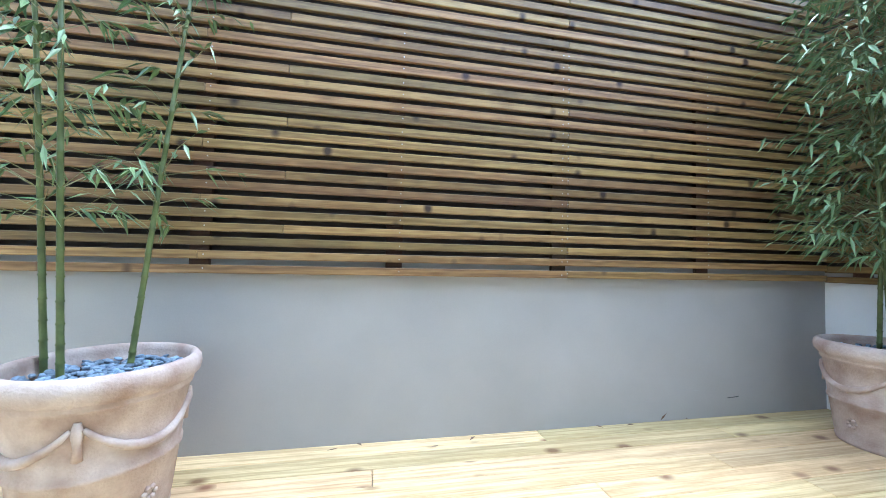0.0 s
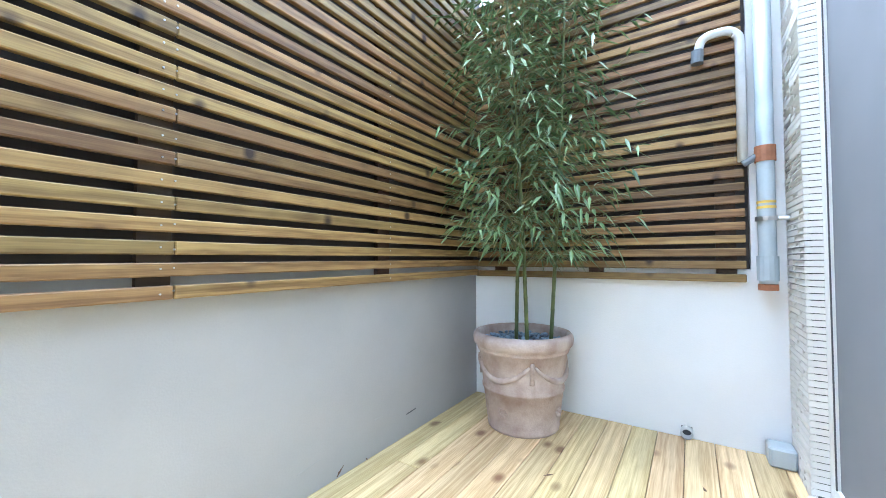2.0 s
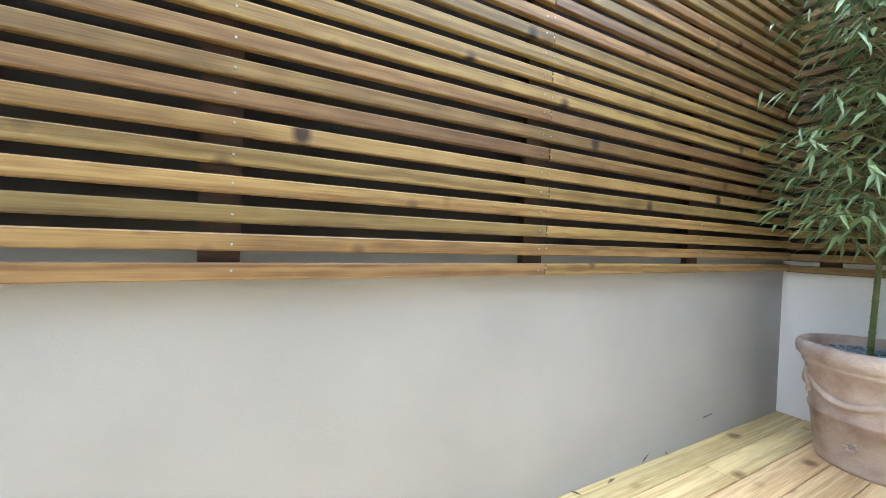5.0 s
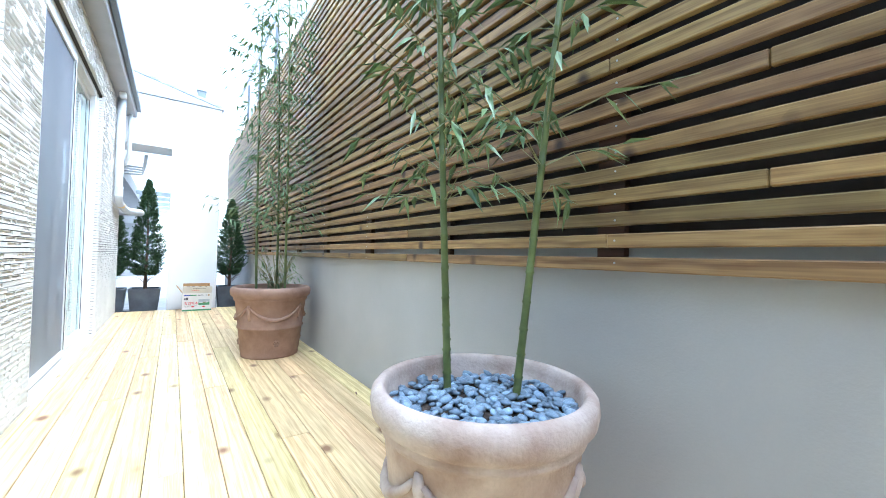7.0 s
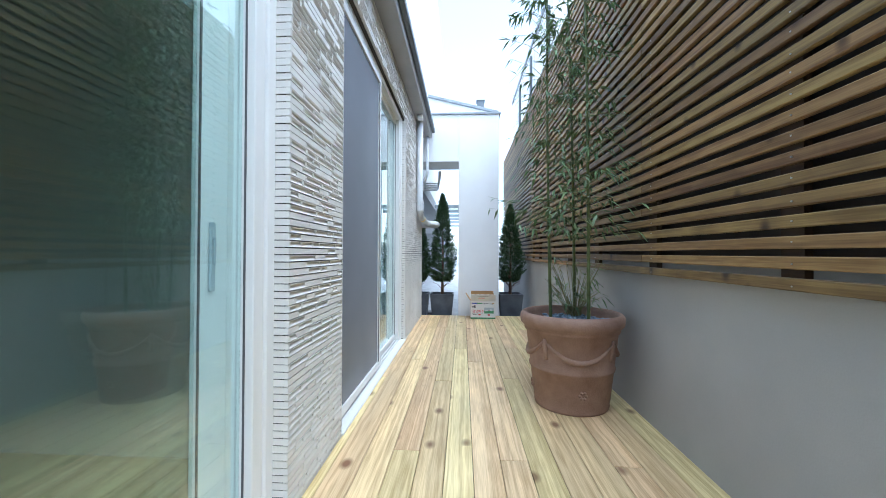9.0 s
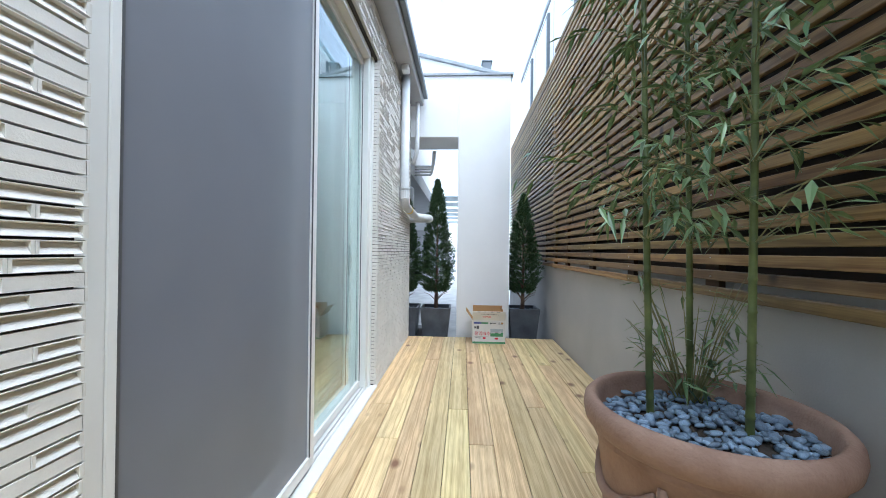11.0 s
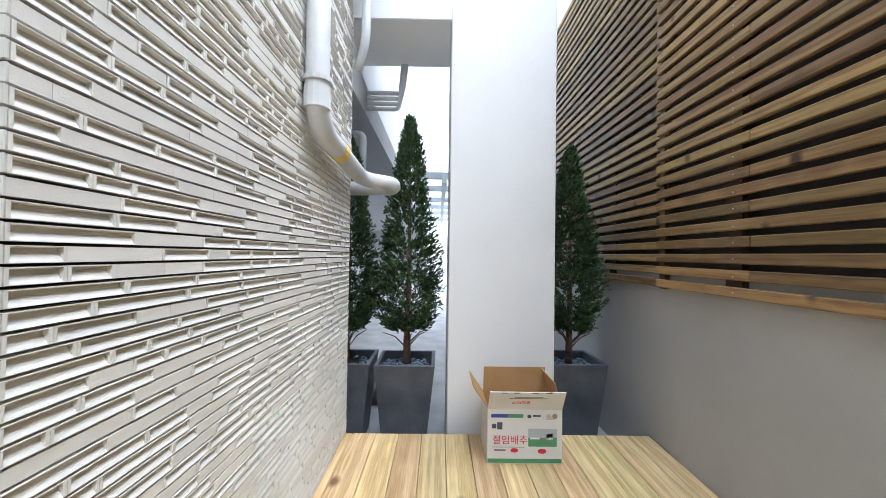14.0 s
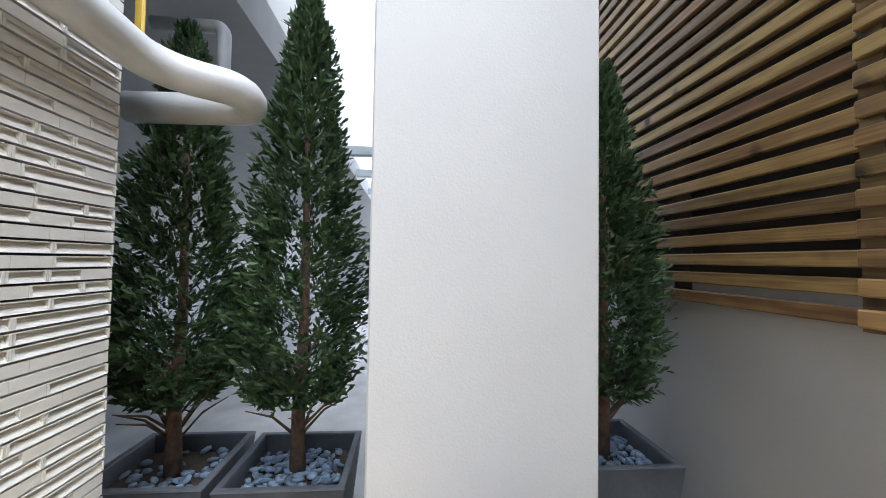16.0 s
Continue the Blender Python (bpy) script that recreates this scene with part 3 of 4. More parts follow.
tagged(bpy.data.objects["security_camera"], "small white camera under the eave", "camera")
bpy.data.objects["security_camera"].location.z = 0.11


# ---- potted bamboo ----
def pot_profile(r, h):
    return [(0.0, 0.0), (r * 0.70, 0.0), (r * 0.715, 0.02), (r * 0.705, 0.035), (r * 0.725, 0.06), (r * 0.79, h * 0.40), (r * 0.815, h * 0.41), (r * 0.82, h * 0.435), (r * 0.80, h * 0.45),
            (r * 0.875, h * 0.80), (r * 0.90, h * 0.805), (r * 0.915, h * 0.825), (r * 0.905, h * 0.845), (r * 0.925, h * 0.85), (r * 0.985, h * 0.885), (r, h * 0.93), (r * 0.99, h * 0.97),
            (r * 0.95, h * 0.995), (r * 0.91, h), (r * 0.875, h * 0.985), (r * 0.86, h * 0.95), (r * 0.84, h * 0.82), (0.0, h * 0.80)]


def pebbles(parent, radius, z, count, seed, square=False):
    rr = random.Random(seed)
    shapes = []
    for k in range(4):
        bm = bmesh.new()
        bmesh.ops.create_icosphere(bm, subdivisions=1, radius=1)
        for v in bm.verts:
            v.co = Vector((v.co.x * (1 + 0.25 * rr.random()), v.co.y * (0.7 + 0.2 * rr.random()), v.co.z * 0.42))
        shapes.append(mesh_from("pebble", bm, M_PEBBLE, smooth=True))
    n = 0
    while n < count:
        x, y = rr.uniform(-radius, radius), rr.uniform(-radius, radius)
        if not square and x * x + y * y > radius * radius:
            continue
        ob = new("pebble", shapes[n % 4])
        s = rr.uniform(0.014, 0.026)
        ob.matrix_basis = pose(x, y, z + rr.uniform(0.0, 0.018), rr.uniform(-25, 25), rr.uniform(-25, 25), rr.uniform(0, 360)) @ Matrix.Diagonal((s, s, s, 1))
        ob.parent = parent
        n += 1


def leaf(bm, p, d, length, width, up):
    """A folded lance-shaped leaf."""
    d = d.normalized()
    side = d.cross(up)
    if side.length < 1e-3:
        side = Vector((1, 0, 0))
    side.normalize()
    nrm = side.cross(d)
    tip_drop = Vector((0, 0, -length * 0.18))
    a = bm.verts.new(p)
    m1 = p + d * length * 0.35
    l, r, c = bm.verts.new(m1 + side * width), bm.verts.new(m1 - side * width), bm.verts.new(m1 - nrm * width * 0.35)
    t = bm.verts.new(p + d * length + tip_drop)
    for f in ((a, l, c), (a, c, r), (l, t, c), (c, t, r)):
        bm.faces.new(f)


def potted_bamboo(x, y, r, h, stems, label, pebble_count, seed, density, low, spread, leafy=0.11, shoots=0, clay=M_TERRA, pot_label="bleached terracotta pot with garlands"):
    """A ringed terracotta pot with a garland, canes with nodes, side twigs and drooping leaves."""
    rr = random.Random(seed)
    ob = empty("potted_bamboo", x, y, 0, label, "potted plant", "bamboo pots")
    bm = bmesh.new()
    lathe(bm, pot_profile(r, h), 64)
    pot = part("pot", bm, clay, ob, pot_label, smooth=True)
    for k in range(4):
        bm = bmesh.new()
        a0 = 2 * math.pi * k / 4 + 0.5 + seed
        pts = []
        for i in range(17):
            s = i / 16
            a = a0 + s * math.pi / 2 * 0.92
            z = h * (0.72 - 0.17 * math.sin(math.pi * s) ** 0.8)
            rad = r * (0.80 + (z / h - 0.45) * 0.215) + 0.006
            pts.append((rad * math.cos(a), rad * math.sin(a), z))
        tube(bm, pts, [0.008 + 0.011 * math.sin(math.pi * i / 16) + 0.002 * (i % 2) for i in range(17)], 8)
        part("garland", bm, clay, pot, smooth=True)
        bm = bmesh.new()
        a = a0 - 0.06
        tube(bm, [(r * (0.80 + (zz - 0.45) * 0.215) * math.cos(a), r * (0.80 + (zz - 0.45) * 0.215) * math.sin(a), h * zz) for zz in (0.76, 0.70, 0.62, 0.55)], [0.012, 0.02, 0.013, 0.018], 8)
        part("tassel", bm, clay, pot, smooth=True)
        bm = bmesh.new()
        a = a0 + math.pi / 4
        c = Vector((r * 0.76 * math.cos(a), r * 0.76 * math.sin(a), h * 0.22))
        for q in range(6):
            b = 2 * math.pi * q / 6
            bmesh.ops.create_icosphere(bm, subdivisions=1, radius=0.013, matrix=Matrix.Translation(c + Vector((-math.sin(a) * math.cos(b), math.cos(a) * math.cos(b), math.sin(b))) * 0.022))
        tagged(part("rosette", bm, clay, pot, smooth=True), kind="stuff")
    bm = bmesh.new()
    bmesh.ops.create_circle(bm, cap_ends=True, radius=r * 0.855, segments=40, matrix=Matrix.Translation((0, 0, h * 0.87)))
    part("soil", bm, M_SOIL, ob)
    pebbles(ob, r * 0.83, h * 0.88, pebble_count, seed)
    leaves, twigs = bmesh.new(), bmesh.new()
    for sx, sy, lean_x, lean_y, top in stems:
        bm = bmesh.new()
        pts, radii = [], []
        z = h * 0.87
        base, n = Vector((sx - x, sy - y, z)), 0
        curve = (rr.uniform(-0.05, 0.05), rr.uniform(-0.05, 0.05))
        nodes = []
        while z < top:
            s = (z - base.z) / (top - base.z)
            c = Vector((base.x + lean_x * (z - base.z) + curve[0] * s * s * 2, base.y + lean_y * (z - base.z) + curve[1] * s * s * 2, z))
            rad = 0.0118 * (1 - 0.72 * s) + 0.002
            gap = 0.07 + 0.10 * min(1, s * 3)
            pts += [c, c + Vector((0, 0, 0.005)), c + Vector((0, 0, 0.012)), c + Vector((lean_x * gap * 0.5, lean_y * gap * 0.5, gap * 0.5))]
            radii += [rad, rad * 1.22, rad, rad * 0.97]
            nodes.append((c, s))
            z += gap
        tube(bm, pts, radii, 10)
        part("cane", bm, M_CANE, ob, smooth=True)
        for c, s in nodes:
            if c.z < low:
                continue
            for _ in range(max(1, round(density * rr.uniform(0.6, 1.4)))):
                a = rr.uniform(0, 2 * math.pi)
                ln = spread * rr.uniform(0.5, 1.2) * (1 - 0.45 * s)
                d = Vector((math.cos(a), math.sin(a), rr.uniform(0.3, 1.0)))
                mid, end = c + d * ln * 0.5, c + d * ln * 0.85 + Vector((math.cos(a), math.sin(a), -0.25)) * ln * 0.35
                tube(twigs, [c, mid, end], [0.003, 0.002, 0.001], 4, caps=False)
                for q in range(rr.randint(4, 7)):
                    u = rr.uniform(0.4, 1.0)
                    p = c.lerp(mid, u * 2) if u < 0.5 else mid.lerp(end, u * 2 - 1)
                    b = a + rr.uniform(-1.2, 1.2)
                    ld = Vector((math.cos(b), math.sin(b), rr.uniform(-1.3, 0.35)))
                    leaf(leaves, p, ld, leafy * rr.uniform(0.6, 1.25), rr.uniform(0.0075, 0.0135), Vector((rr.uniform(-0.5, 0.5), rr.uniform(-0.5, 0.5), 1)))
    for _ in range(shoots):
        a, b = rr.uniform(0, 6.28), rr.uniform(0, r * 0.3)
        p = Vector((stems[1][0] - x, stems[1][1] - y, h * 0.87)) + Vector((math.cos(a), math.sin(a), 0)) * b * 0.4
        q = p + Vector((math.cos(a) * 0.2, math.sin(a) * 0.2, rr.uniform(0.15, 0.55)))
        tube(twigs, [p, p.lerp(q, 0.5) + Vector((0, 0, 0.05)), q], [0.004, 0.003, 0.001], 4, caps=False)
        for k in range(4):
            c = p.lerp(q, rr.uniform(0.5, 1))
            leaf(leaves, c, Vector((rr.uniform(-1, 1), rr.uniform(-1, 1), rr.uniform(-0.8, 0.6))), leafy * rr.uniform(0.6, 1.2), 0.008, Vector((0, 0, 1)))
    tagged(part("branchwork", twigs, M_TWIG, ob), kind="stuff")
    tagged(part("foliage", leaves, M_LEAF, ob), kind="stuff")
    return ob


potted_bamboo(-0.375, -0.49, 0.345, 0.665, [(-0.64, -0.425, -0.05, -0.02, 3.6), (-0.52, -0.515, -0.02, -0.045, 3.7), (-0.36, -0.35, 0.07, 0.05, 3.9)],
              "terracotta pot with three sparse green bamboo canes and blue-grey pebbles", 420, 3, 3.8, 1.12, 0.36)
potted_bamboo(-3.72, -0.435, 0.385, 0.70, [(-3.80, -0.57, -0.03, -0.02, 3.7), (-3.95, -0.34, -0.02, 0.0, 3.8), (-3.66, -0.32, 0.03, -0.01, 4.0)],
              "terracotta pot with three bamboo canes and low leafy shoots", 420, 5, 7.0, 1.15, 0.40, leafy=0.10, shoots=40, clay=M_CLAY, pot_label="brown terracotta pot with garlands")
potted_bamboo(3.96, -0.57, 0.345, 0.645, [(3.82, -0.66, -0.01, 0.02, 3.6), (3.97, -0.52, 0.0, -0.03, 3.8), (4.0, -0.76, 0.02, -0.06, 3.5)],
              "terracotta pot of dense leafy bamboo in the terrace corner", 320, 8, 15.0, 1.0, 0.54, leafy=0.125)


# ---- conifers in slate planters ----
def planted_conifer(x, y, top, label, seed, gravel=True):
    rr = random.Random(seed)
    ob = empty("potted_conifer", x, y, -0.3, label, "potted plant", "conifer planters")
    a, b, h, t = 0.165, 0.232, 0.65, 0.03
    bm = bmesh.new()
    prof = [(a, 0.0), (a + 0.002, 0.01), (b - 0.002, h - 0.012), (b, h - 0.006), (b - 0.004, h), (b - t + 0.004, h), (b - t, h - 0.006), (b - t - 0.008, h - 0.1)]
    rows = [[bm.verts.new((sx * w, sy * w, z)) for sx, sy in ((-1, -1), (1, -1), (1, 1), (-1, 1))] for w, z in prof]
    for p, q in zip(rows, rows[1:]):
        for k in range(4):
            bm.faces.new((p[k], p[(k + 1) % 4], q[(k + 1) % 4], q[k]))
    bm.faces.new(rows[0][::-1])
    part("planter", bm, M_SLATE, ob, "tapered square slate-grey planter")
    box_part("soil", M_SOIL, ob, (-b + t + 0.008, b - t - 0.008, -b + t + 0.008, b - t - 0.008, h - 0.12, h - 0.075))
    pebbles(ob, b - t - 0.025, h - 0.07, 190 if gravel else 60, seed, square=True)
    bm = bmesh.new()
    hh = top + 0.3
    tube(bm, [(0, 0, h - 0.09), (0.012, 0.0, h + 0.2), (-0.008, 0.01, h + 0.6), (0, 0, hh - 0.15)], [0.035, 0.027, 0.02, 0.004], 8)
    for k in range(16):
        z, an = h + rr.uniform(0.05, 0.35), rr.uniform(0, 6.28)
        tube(bm, [(0, 0, z), (0.1 * math.cos(an), 0.1 * math.sin(an), z + 0.1), (0.2 * math.cos(an), 0.2 * math.sin(an), z + 0.14)], [0.008, 0.005, 0.002], 5, caps=False)
    part("trunk", bm, M_BARK, ob, smooth=True)
    bm = bmesh.new()
    z0, z1 = h + 0.27, hh
    for k in range(1500):
        s = rr.random() ** 1.35
        z = z0 + (z1 - z0) * s
        lump = 1 + 0.22 * math.sin(z * 9 + seed) * math.sin(k * 0.0) + rr.uniform(-0.2, 0.22)
        rad = (0.285 * (1 - s) ** 0.74 + 0.012) * (min(1, (s + 0.06) * 5) ** 0.5) * lump
        an = rr.uniform(0, 2 * math.pi)
        rad *= 1 + 0.13 * math.sin(3 * an + seed + z * 7)
        p = Vector((rad * math.cos(an), rad * math.sin(an), z)) * 1.0
        inner = Vector((p.x * rr.uniform(0.35, 0.6), p.y * rr.uniform(0.35, 0.6), z - 0.06))
        d = (p - inner).normalized()
        side = d.cross(Vector((0, 0, 1))).normalized() if abs(d.z) < 0.99 else Vector((1, 0, 0))
        side = (side * math.cos(rr.uniform(0, 1.5)) + Vector((0, 0, 1)) * math.sin(rr.uniform(-0.6, 0.9))).normalized()
        # a flat fan of narrow sprays
        for q in range(14):
            u = rr.uniform(0.1, 1.0)
            c = inner.lerp(p, u)
            f = (d * 0.8 + side * rr.uniform(-1.1, 1.1) + Vector((0, 0, rr.uniform(-0.3, 0.7)))).normalized()
            ln, w = rr.uniform(0.022, 0.055), rr.uniform(0.0045, 0.008)
            wv = f.cross(Vector((rr.uniform(-1, 1), rr.uniform(-1, 1), rr.uniform(-1, 1)))).normalized() * w
            v0, v1, v2, v3 = bm.verts.new(c), bm.verts.new(c + f * ln * 0.6 + wv), bm.verts.new(c + f * ln), bm.verts.new(c + f * ln * 0.6 - wv)
            bm.faces.new((v0, v1, v2, v3))
    tagged(part("crown", bm, M_CONIFER, ob), kind="stuff")


planted_conifer(-8.22, -1.675, 2.32, "cone-shaped conifer in a tapered slate planter with pebbles", 11)
planted_conifer(-8.24, -2.175, 2.15, "dark conifer in a slate planter beside the tiled corner", 12, gravel=False)
planted_conifer(-8.29, -0.325, 2.12, "slim conifer in a slate planter behind the white pier", 13)
tray = empty("plastic_tray", -9.0, -2.0, -0.3, "black plastic tray on the paving", "tray")
bm = bmesh.new()
block(bm, -0.15, 0.15, -0.42, 0.42, 0.0, 0.16, 0.02)
part("tray_shell", bm, M_TRACK, tray)


# ---- cardboard box ----
def carton():
    ob = empty("cardboard_box", -7.31, -0.915, 0.0, "open white printed cardboard box with brown inside", "box", rz=0)
    W, D, H, t = 0.43, 0.31, 0.31, 0.005
    # local: front face at x = 0 facing +x, depth towards -x, width along y
    box_part("front_panel", M_PRINT, ob, (-t, 0, -W / 2, W / 2, 0, H))
    box_part("back_panel", M_CARD, ob, (-D, -D + t, -W / 2, W / 2, 0, H))
    box_part("side_panel", M_PRINT, ob, (-D + t, -t, -W / 2, -W / 2 + t, 0, H))
    box_part("side_panel", M_PRINT, ob, (-D + t, -t, W / 2 - t, W / 2, 0, H))
    for s in (-1, 1):
        box_part("side_lining", M_CARD, ob, (-D + t, -t, s * (W / 2 - t) - 0.001, s * (W / 2 - t) + 0.001, 0.003, H - 0.002))
    box_part("front_lining", M_CARD, ob, (-t - 0.002, -t, -W / 2 + t, W / 2 - t, 0.003, H - 0.002))
    box_part("bottom", M_CARD, ob, (-D + t, -t, -W / 2 + t, W / 2 - t, 0, 0.004))

    def flap(name, mat, w, ln, m, label=""):
        bm = bmesh.new()
        block(bm, 0, t, -w / 2, w / 2, 0, ln)
        for v in bm.verts:
            if v.co.z > ln / 2:
                v.co.y *= 0.985
        f = part(name, bm, mat, ob, label)
        f.matrix_basis = m
        return f

    front = flap("flap", M_PRINT, W, 0.15, pose(-t, 0, H, 0, 32, 0), "white printed flap leaning outward")
    flap("flap", M_CARD, W - 0.02, 0.15, pose(-D, 0, H, 0, -2, 0), "brown flap standing upright")
    flap("flap", M_CARD, D - 0.01, 0.15, pose(-D / 2, -W / 2, H, 35, 0, 0) @ pose(0, 0, 0, 0, 0, 90), "brown flap leaning outward")
    flap("flap", M_CARD, D - 0.01, 0.15, pose(-D / 2, W / 2 - t, H, 14, 0, 0) @ pose(0, 0, 0, 0, 0, 90), "brown flap leaning inward")
    # print on the front
    bars = [("green_band", M_GREEN, -W / 2 + 0.002, W / 2 - 0.002, 0.004, 0.028), ("blue_band", M_BLUE, -0.195, -0.10, 0.262, 0.282), ("green_bar", M_GREEN, -0.10, -0.01, 0.262, 0.282),
            ("photo_sky", M_PIPE, 0.02, 0.185, 0.15, 0.20), ("photo_field", M_GREEN, 0.02, 0.185, 0.098, 0.15), ("photo_house", M_RED, 0.085, 0.125, 0.145, 0.185), ("photo_wall", M_FRAME, 0.03, 0.085, 0.14, 0.172), ("photo_wall", M_FRAME, 0.125, 0.16, 0.14, 0.172),
            ("small_print", M_INK, -0.175, -0.11, 0.073, 0.080), ("small_print", M_INK, -0.19, 0.0, 0.093, 0.095), ("small_print", M_INK, -0.19, -0.165, 0.20, 0.225), ("small_print", M_INK, -0.16, -0.13, 0.195, 0.235),
            ("small_print", M_INK, 0.045, 0.09, 0.268, 0.278), ("small_print", M_INK, 0.12, 0.17, 0.255, 0.257)]
    for k, (nm, m, y0, y1, z0, z1) in enumerate(bars):
        box_part(nm, m, ob, (0.0, 0.0012 + 0.0004 * (k % 4), y0, y1, z0, z1))
    for nm, m, y, z, a, b in (("red_badge", M_RED, 0.10, 0.072, 0.025, 0.014), ("red_badge", M_RED, -0.06, 0.076, 0.022, 0.012), ("seal", M_STEEL, 0.135, 0.272, 0.012, 0.012), ("seal", M_CARD, 0.172, 0.272, 0.014, 0.014), ("emblem", M_INK, 0.025, 0.27, 0.012, 0.01)):
        bm = bmesh.new()
        bmesh.ops.create_cone(bm, cap_ends=True, segments=24, radius1=1, radius2=1, depth=0.0016)
        for v in bm.verts:
            v.co = Vector((0.0008 + v.co.z, v.co.x * a, v.co.y * b))
        o = part(nm, bm, m, ob)
        o.location = (0.001, y, z)

    def words(text, size, m, parent, basis):
        cu = bpy.data.curves.new("lettering", "FONT")
        cu.body, cu.size, cu.extrude = text, size, 0.0004
        cu.align_x = "CENTER"
        tmp = new("lettering_source", cu)
        bpy.context.view_layer.update()
        me = bpy.data.meshes.new_from_object(tmp.evaluated_get(bpy.context.evaluated_depsgraph_get()))
        bpy.data.objects.remove(tmp)
        me.materials.clear()
        me.materials.append(m)
        o = new("lettering", me)
        o.parent = parent
        o.matrix_basis = basis
    words("절임배추", 0.056, M_RED, ob, pose(0.0022, -0.085, 0.115, 90, 0, 90))
    words("절임배추", 0.03, M_RED, front, pose(t + 0.001, -0.03, 0.075, 90, 0, 90) @ pose(0, 0, 0, 0, 0, 180))
    box_part("small_print", M_INK, front, (t, t + 0.001, -0.10, 0.12, 0.098, 0.101))
    box_part("small_print", M_INK, front, (t, t + 0.001, -0.07, 0.09, 0.107, 0.110))
    for yy in (-0.15, -0.08, 0.02, 0.1):
        box_part("small_print", M_INK, front, (t, t + 0.001, yy, yy + 0.035, 0.142, 0.148))
    return ob


carton()


# ---- beyond ----
def neighbour(name, x0, x1, y0, y1, top, label, windows=(), roof=0.0):
    ob = empty(name, x0, y0, -0.3, label, "building")
    w, d, h = x1 - x0, y1 - y0, top + 0.3
    box_part("wall", M_WHITE, ob, (0, w, 0, d, 0, h))
    bm = bmesh.new()
    vs = [bm.verts.new(v) for v in ((-0.03, -0.03, h + roof), (w + 0.03, -0.03, h + roof), (w + 0.03, d + 0.2, h), (-0.03, d + 0.2, h))]
    f = bm.faces.new(vs)
    e = bmesh.ops.extrude_face_region(bm, geom=[f])["geom"]
    bmesh.ops.translate(bm, verts=[v for v in e if isinstance(v, bmesh.types.BMVert)], vec=(0, 0, 0.09))
    part("roof", bm, M_ROOF, ob)
    for face, u0, u1, z0, z1 in windows:
        win = new("window")
        win.parent = ob
        if face == "x":
            box_part("frame", M_METAL, win, (w, w + 0.05, u0, u1, z0, z1))
            box_part("pane", M_PIPE, win, (w + 0.02, w + 0.06, u0 + 0.06, u1 - 0.06, z0 + 0.06, z1 - 0.06))
        else:
            box_part("frame", M_METAL, win, (u0, u1, -0.05, 0, z0, z1))
            box_part("pane", M_FRAME, win, (u0 + 0.07, u1 - 0.07, -0.06, -0.02, z0 + 0.07, z1 - 0.07))
    return ob


# low gable and roof just behind the white beam
bm = bmesh.new()
gable = [(-2.6, 3.792), (-0.62, 3.792), (-0.62, 3.96), (-2.6, 4.46)]
near, far = [bm.verts.new((-8.30, y, z)) for y, z in gable], [bm.verts.new((-8.46, y, z)) for y, z in gable]
bm.faces.new(near)
bm.faces.new(far[::-1])
for k in range(4):
    bm.faces.new((near[k - 1], far[k - 1], far[k], near[k]))
bmesh.ops.recalc_face_normals(bm, faces=bm.faces)
tagged(part("portal_gable", bm, M_WHITE), "low white gable behind the beam", kind="structure")
bm = bmesh.new()
block(bm, -8.62, -8.26, -2.65, -0.56, -0.028, 0.028, 0.006)
for v in bm.verts:
    v.co.z += 4.49 - (v.co.y + 2.6) * 0.2525
tagged(part("portal_roof", bm, M_ROOF), "sloping grey sheet roof edge on the gable", kind="structure")
vent = empty("roof_vent", -8.38, -0.92, 4.085, "small dark grey metal vent box on the roof", "vent")
box_part("vent_body", M_METAL, vent, (-0.07, 0.07, -0.07, 0.07, 0.0, 0.14), 0.006)
box_part("vent_cap", M_METAL, vent, (-0.085, 0.085, -0.085, 0.085, 0.14, 0.16), 0.004)
neighbour("neighbour_block", -13.0, -7.6, 0.35, 4.0, 6.0, "grey-framed neighbouring block behind the slatted screen", [("y", 0.6, 1.7, 4.4, 6.1), ("y", 2.2, 3.4, 4.4, 6.1), ("y", 3.9, 5.2, 4.4, 6.1)])
box_part("steel_post", M_METAL, None, (-8.44, -8.38, -0.598, -0.545, -0.3, 3.74), 0.004)
tagged(bpy.data.objects["steel_post"], "slim dark grey steel post against the white pier", "post")
port = empty("carport_frame", 0, 0, -0.3, "grey steel carport frame over the passage", "carport")
for x in (-10.9, -12.0, -13.4, -14.6, -16.0, -18.0):
    box_part("beam", M_PIPE, port, (x - 0.05, x + 0.05, -2.03, -0.62, 2.66, 2.76), 0.004)
box_part("edge_beam", M_PIPE, port, (-18.0, -10.8, -1.40, -1.32, 2.58, 2.66), 0.004)
for x in (-10.9, -18.0):
    box_part("post", M_PIPE, port, (x - 0.04, x + 0.04, -0.70, -0.62, 0, 2.66), 0.004)


# ---- wall marks and litter ----
for x, z, w, r_ in ((2.62, 0.135, 0.13, 8), (3.42, 0.135, 0.10, 4), (3.10, 0.20, 0.06, 2)):
    bm = bmesh.new()
    block(bm, -w / 2, w / 2, -0.0015, 0.001, -0.003, 0.003)
    o = tagged(part("scuff_mark", bm, M_INK if r_ == 4 else M_SOFFIT), "thin dark scuff on the plastered parapet", kind="structure")
    o.matrix_world = pose(x, 0, z, 0, -r_, 0)
lr = random.Random(21)
bm = bmesh.new()
leaf(bm, Vector((0, 0, 0)), Vector((0.5, -0.2, 1)), 0.09, 0.008, Vector((0, -1, 0)))
dry = mesh_from("dry_leaf", bm, M_BARK)
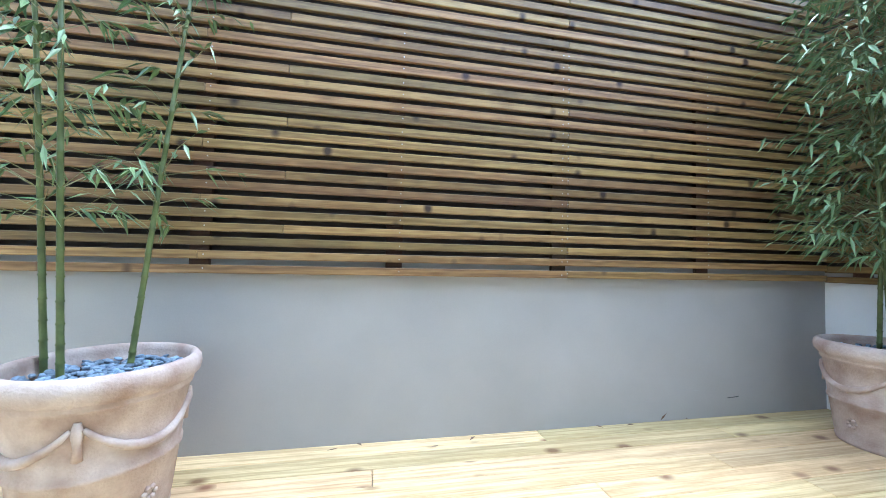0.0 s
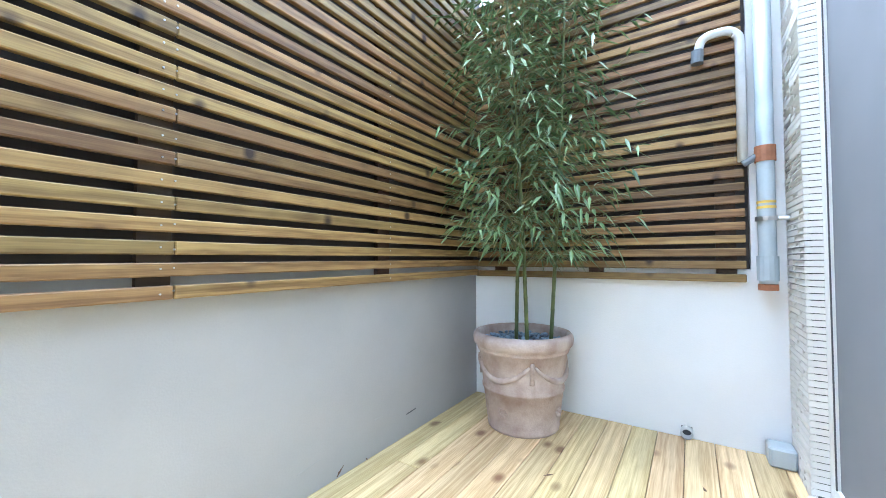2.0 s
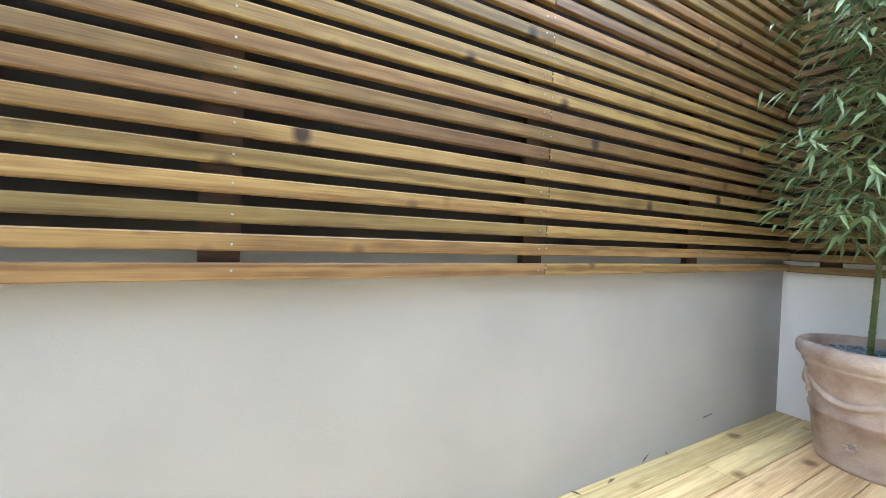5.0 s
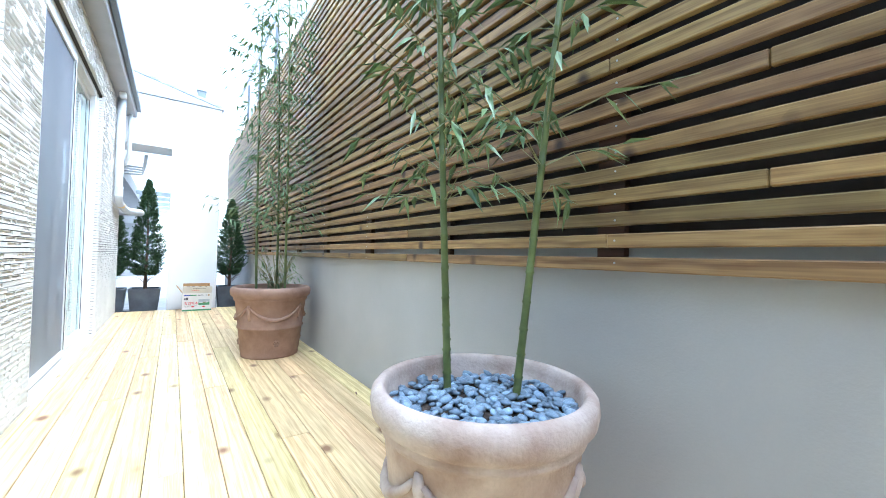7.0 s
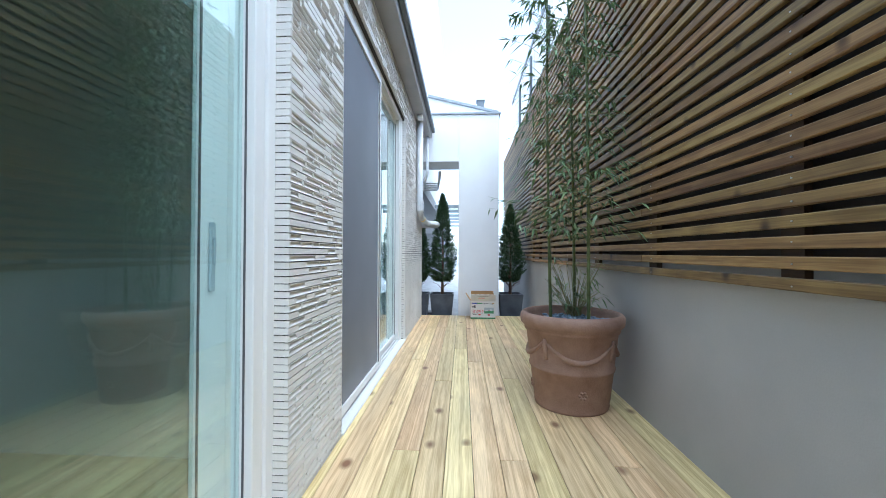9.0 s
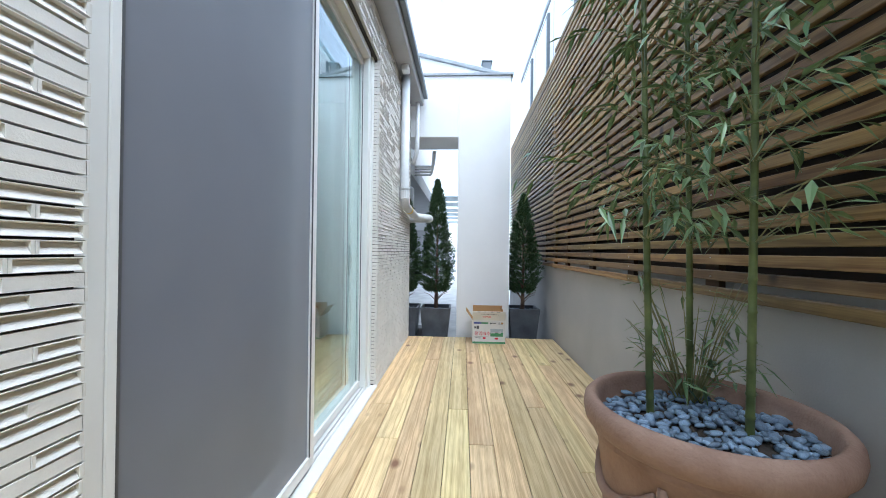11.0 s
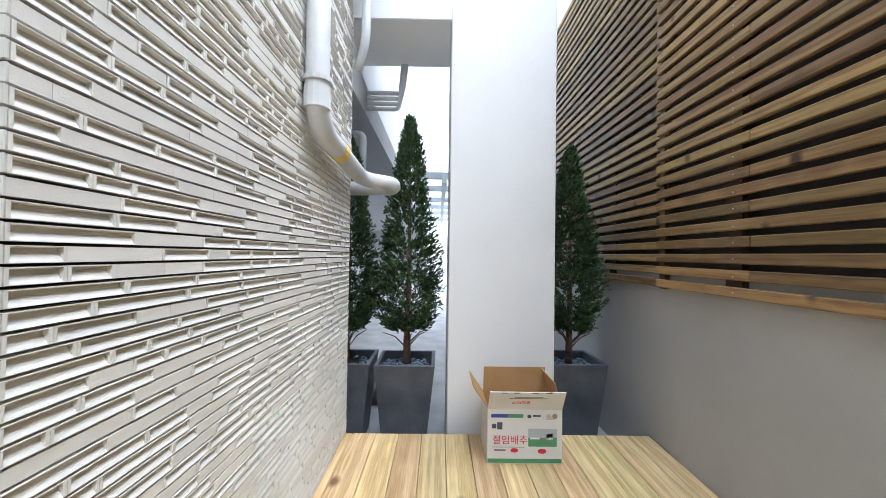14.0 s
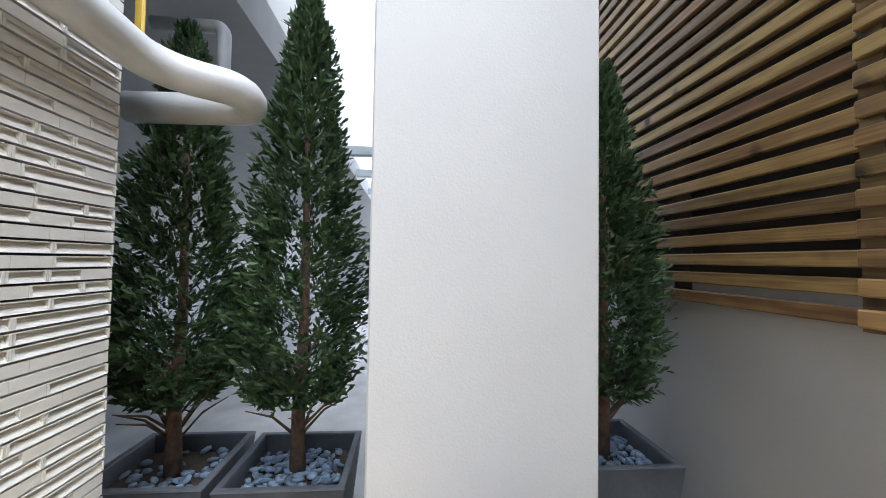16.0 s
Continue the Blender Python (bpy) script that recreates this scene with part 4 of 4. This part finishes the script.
for x, yy in ((2.78, -0.012), (2.55, -0.03), (2.3, -0.05), (1.4, -0.03), (0.7, -0.04), (0.5, -0.07), (3.0, -0.02), (3.6, -0.05), (1.1, -0.12), (3.4, -0.9), (3.75, -1.6), (3.5, -1.7), (-5.6, -0.25), (-2.2, -0.12)):
    o = tagged(new("dry_leaf", dry), "dry brown bamboo leaf lying on the deck", "leaf", "dry leaves")
    o.matrix_world = pose(x, yy, 0.004, 0, 0, 0) if x == 2.78 else pose(x, yy, 0.004, 80 + lr.uniform(-8, 8), 0, lr.uniform(0, 360))


# ---- split-face tiles, last ----
def tile_mesh(length, kind):
    """One strip tile, front towards +y; kind 1 has a hollowed channel with closed ends."""
    h, d, x1, e = 0.0264, 0.025, length - 0.0012, 0.006
    if kind == 0:
        v = [(x, y, z) for x in (0.0, x1) for y, z in ((0, 0), (d - 0.002, 0), (d - 0.002, h), (0, h))]
        return v, [(0, 1, 2, 3), (7, 6, 5, 4), (4, 5, 1, 0), (5, 6, 2, 1), (6, 7, 3, 2)]
    v = [(x, y, z) for x in (0.0, x1) for y, z in ((0, 0), (d, 0), (d, h), (0, h))]
    chan = [(d, 0.0012), (d * 0.84, 0.007), (d * 0.66, 0.0145), (d * 0.54, 0.0205), (d * 0.52, 0.0226), (d, 0.0248)]
    m = len(chan)
    for x in (e, x1 - e):
        v += [(x, y, z) for y, z in chan]
    a, b = 8, 8 + m
    f = [(0, 1, 2, 3), (7, 6, 5, 4), (4, 5, 1, 0), (6, 7, 3, 2), (5, b, a, 1), (a + m - 1, b + m - 1, 6, 2), (1, a, a + m - 1, 2), (b, 5, 6, b + m - 1)]
    f += [(a + k, b + k, b + k + 1, a + k + 1) for k in range(m - 1)]
    f += [tuple(range(a + m - 1, a - 1, -1)), tuple(range(b, b + m))]
    return v, f


tr = random.Random(9)
south = bpy.data.objects["wall_south"]
shared = {}
rest_v, rest_f = [], []
LENGTHS = (0.09, 0.13, 0.17, 0.21, 0.25)


def tile_zone(x0, x1, z0, z1):
    global rest_v, rest_f
    row = int(round((z0 + 0.3) / 0.032))
    z = -0.3 + row * 0.032
    while z < z1 - 0.01:
        x = x0
        while x < x1 - 0.005:
            ln = tr.choice(LENGTHS)
            if x1 - (x + ln) < 0.06:
                ln = x1 - x
            kind = 1 if tr.random() < 0.64 else 0
            near = -7.0 < x < -5.72 and 0.95 < z < 1.5
            if near and ln in LENGTHS and len(south.children) < 300:
                key = (ln, kind)
                if key not in shared:
                    v, f = tile_mesh(ln, kind)
                    me = bpy.data.meshes.new("tile")
                    me.from_pydata(v, [], f)
                    me.materials.append(M_TILE)
                    shared[key] = me
                ob = new("tile", shared[key])
                ob.location, ob.parent = (x, CORE, z), south
            else:
                v, f = tile_mesh(ln, kind)
                o = len(rest_v)
                rest_v += [(x + a, CORE + b, z + c) for a, b, c in v]
                rest_f += [tuple(o + i for i in q) for q in f]
            x += ln
        z += 0.032


tile_zone(D_A[1], X_EAST, -0.3, 3.28)
tile_zone(D_B[1], D_A[0], -0.3, 3.28)
tile_zone(-7.69, D_B[0], -0.3, 3.28)
tile_zone(D_B[0], D_B[1], D_TOP + 0.01, 3.28)
tile_zone(D_A[0], D_A[1], D_TOP + 0.01, 3.28)
me = bpy.data.meshes.new("tile_cladding")
me.from_pydata(rest_v, [], rest_f)
me.materials.append(M_TILE)
clad = new("tile_cladding", me)
clad.parent = south
tagged(clad, kind="stuff")
# corner returns at the door reveals
ret_v, ret_f = [], []
for xr, s in ((D_A[0], 1), (D_B[0], 1), (D_A[1], -1), (D_B[1], -1)):
    z = 0.02
    while z < D_TOP - 0.03:
        o = len(ret_v)
        d = 0.006 if tr.random() < 0.5 else 0.003
        for xx in (xr, xr + s * d):
            ret_v += [(xx, CORE - 0.08, z), (xx, CORE + 0.024, z), (xx, CORE + 0.024, z + 0.0275), (xx, CORE - 0.08, z + 0.0275)]
        ret_f += [(o + 4, o + 5, o + 6, o + 7), (o, o + 1, o + 5, o + 4), (o + 1, o + 2, o + 6, o + 5), (o + 2, o + 3, o + 7, o + 6), (o + 3, o, o + 4, o + 7)]
        z += 0.032
me = bpy.data.meshes.new("reveal_tiles")
me.from_pydata(ret_v, [], ret_f)
me.materials.append(M_TILE)
reveal = new("reveal_tiles", me)
reveal.parent = south
tagged(reveal, kind="stuff")
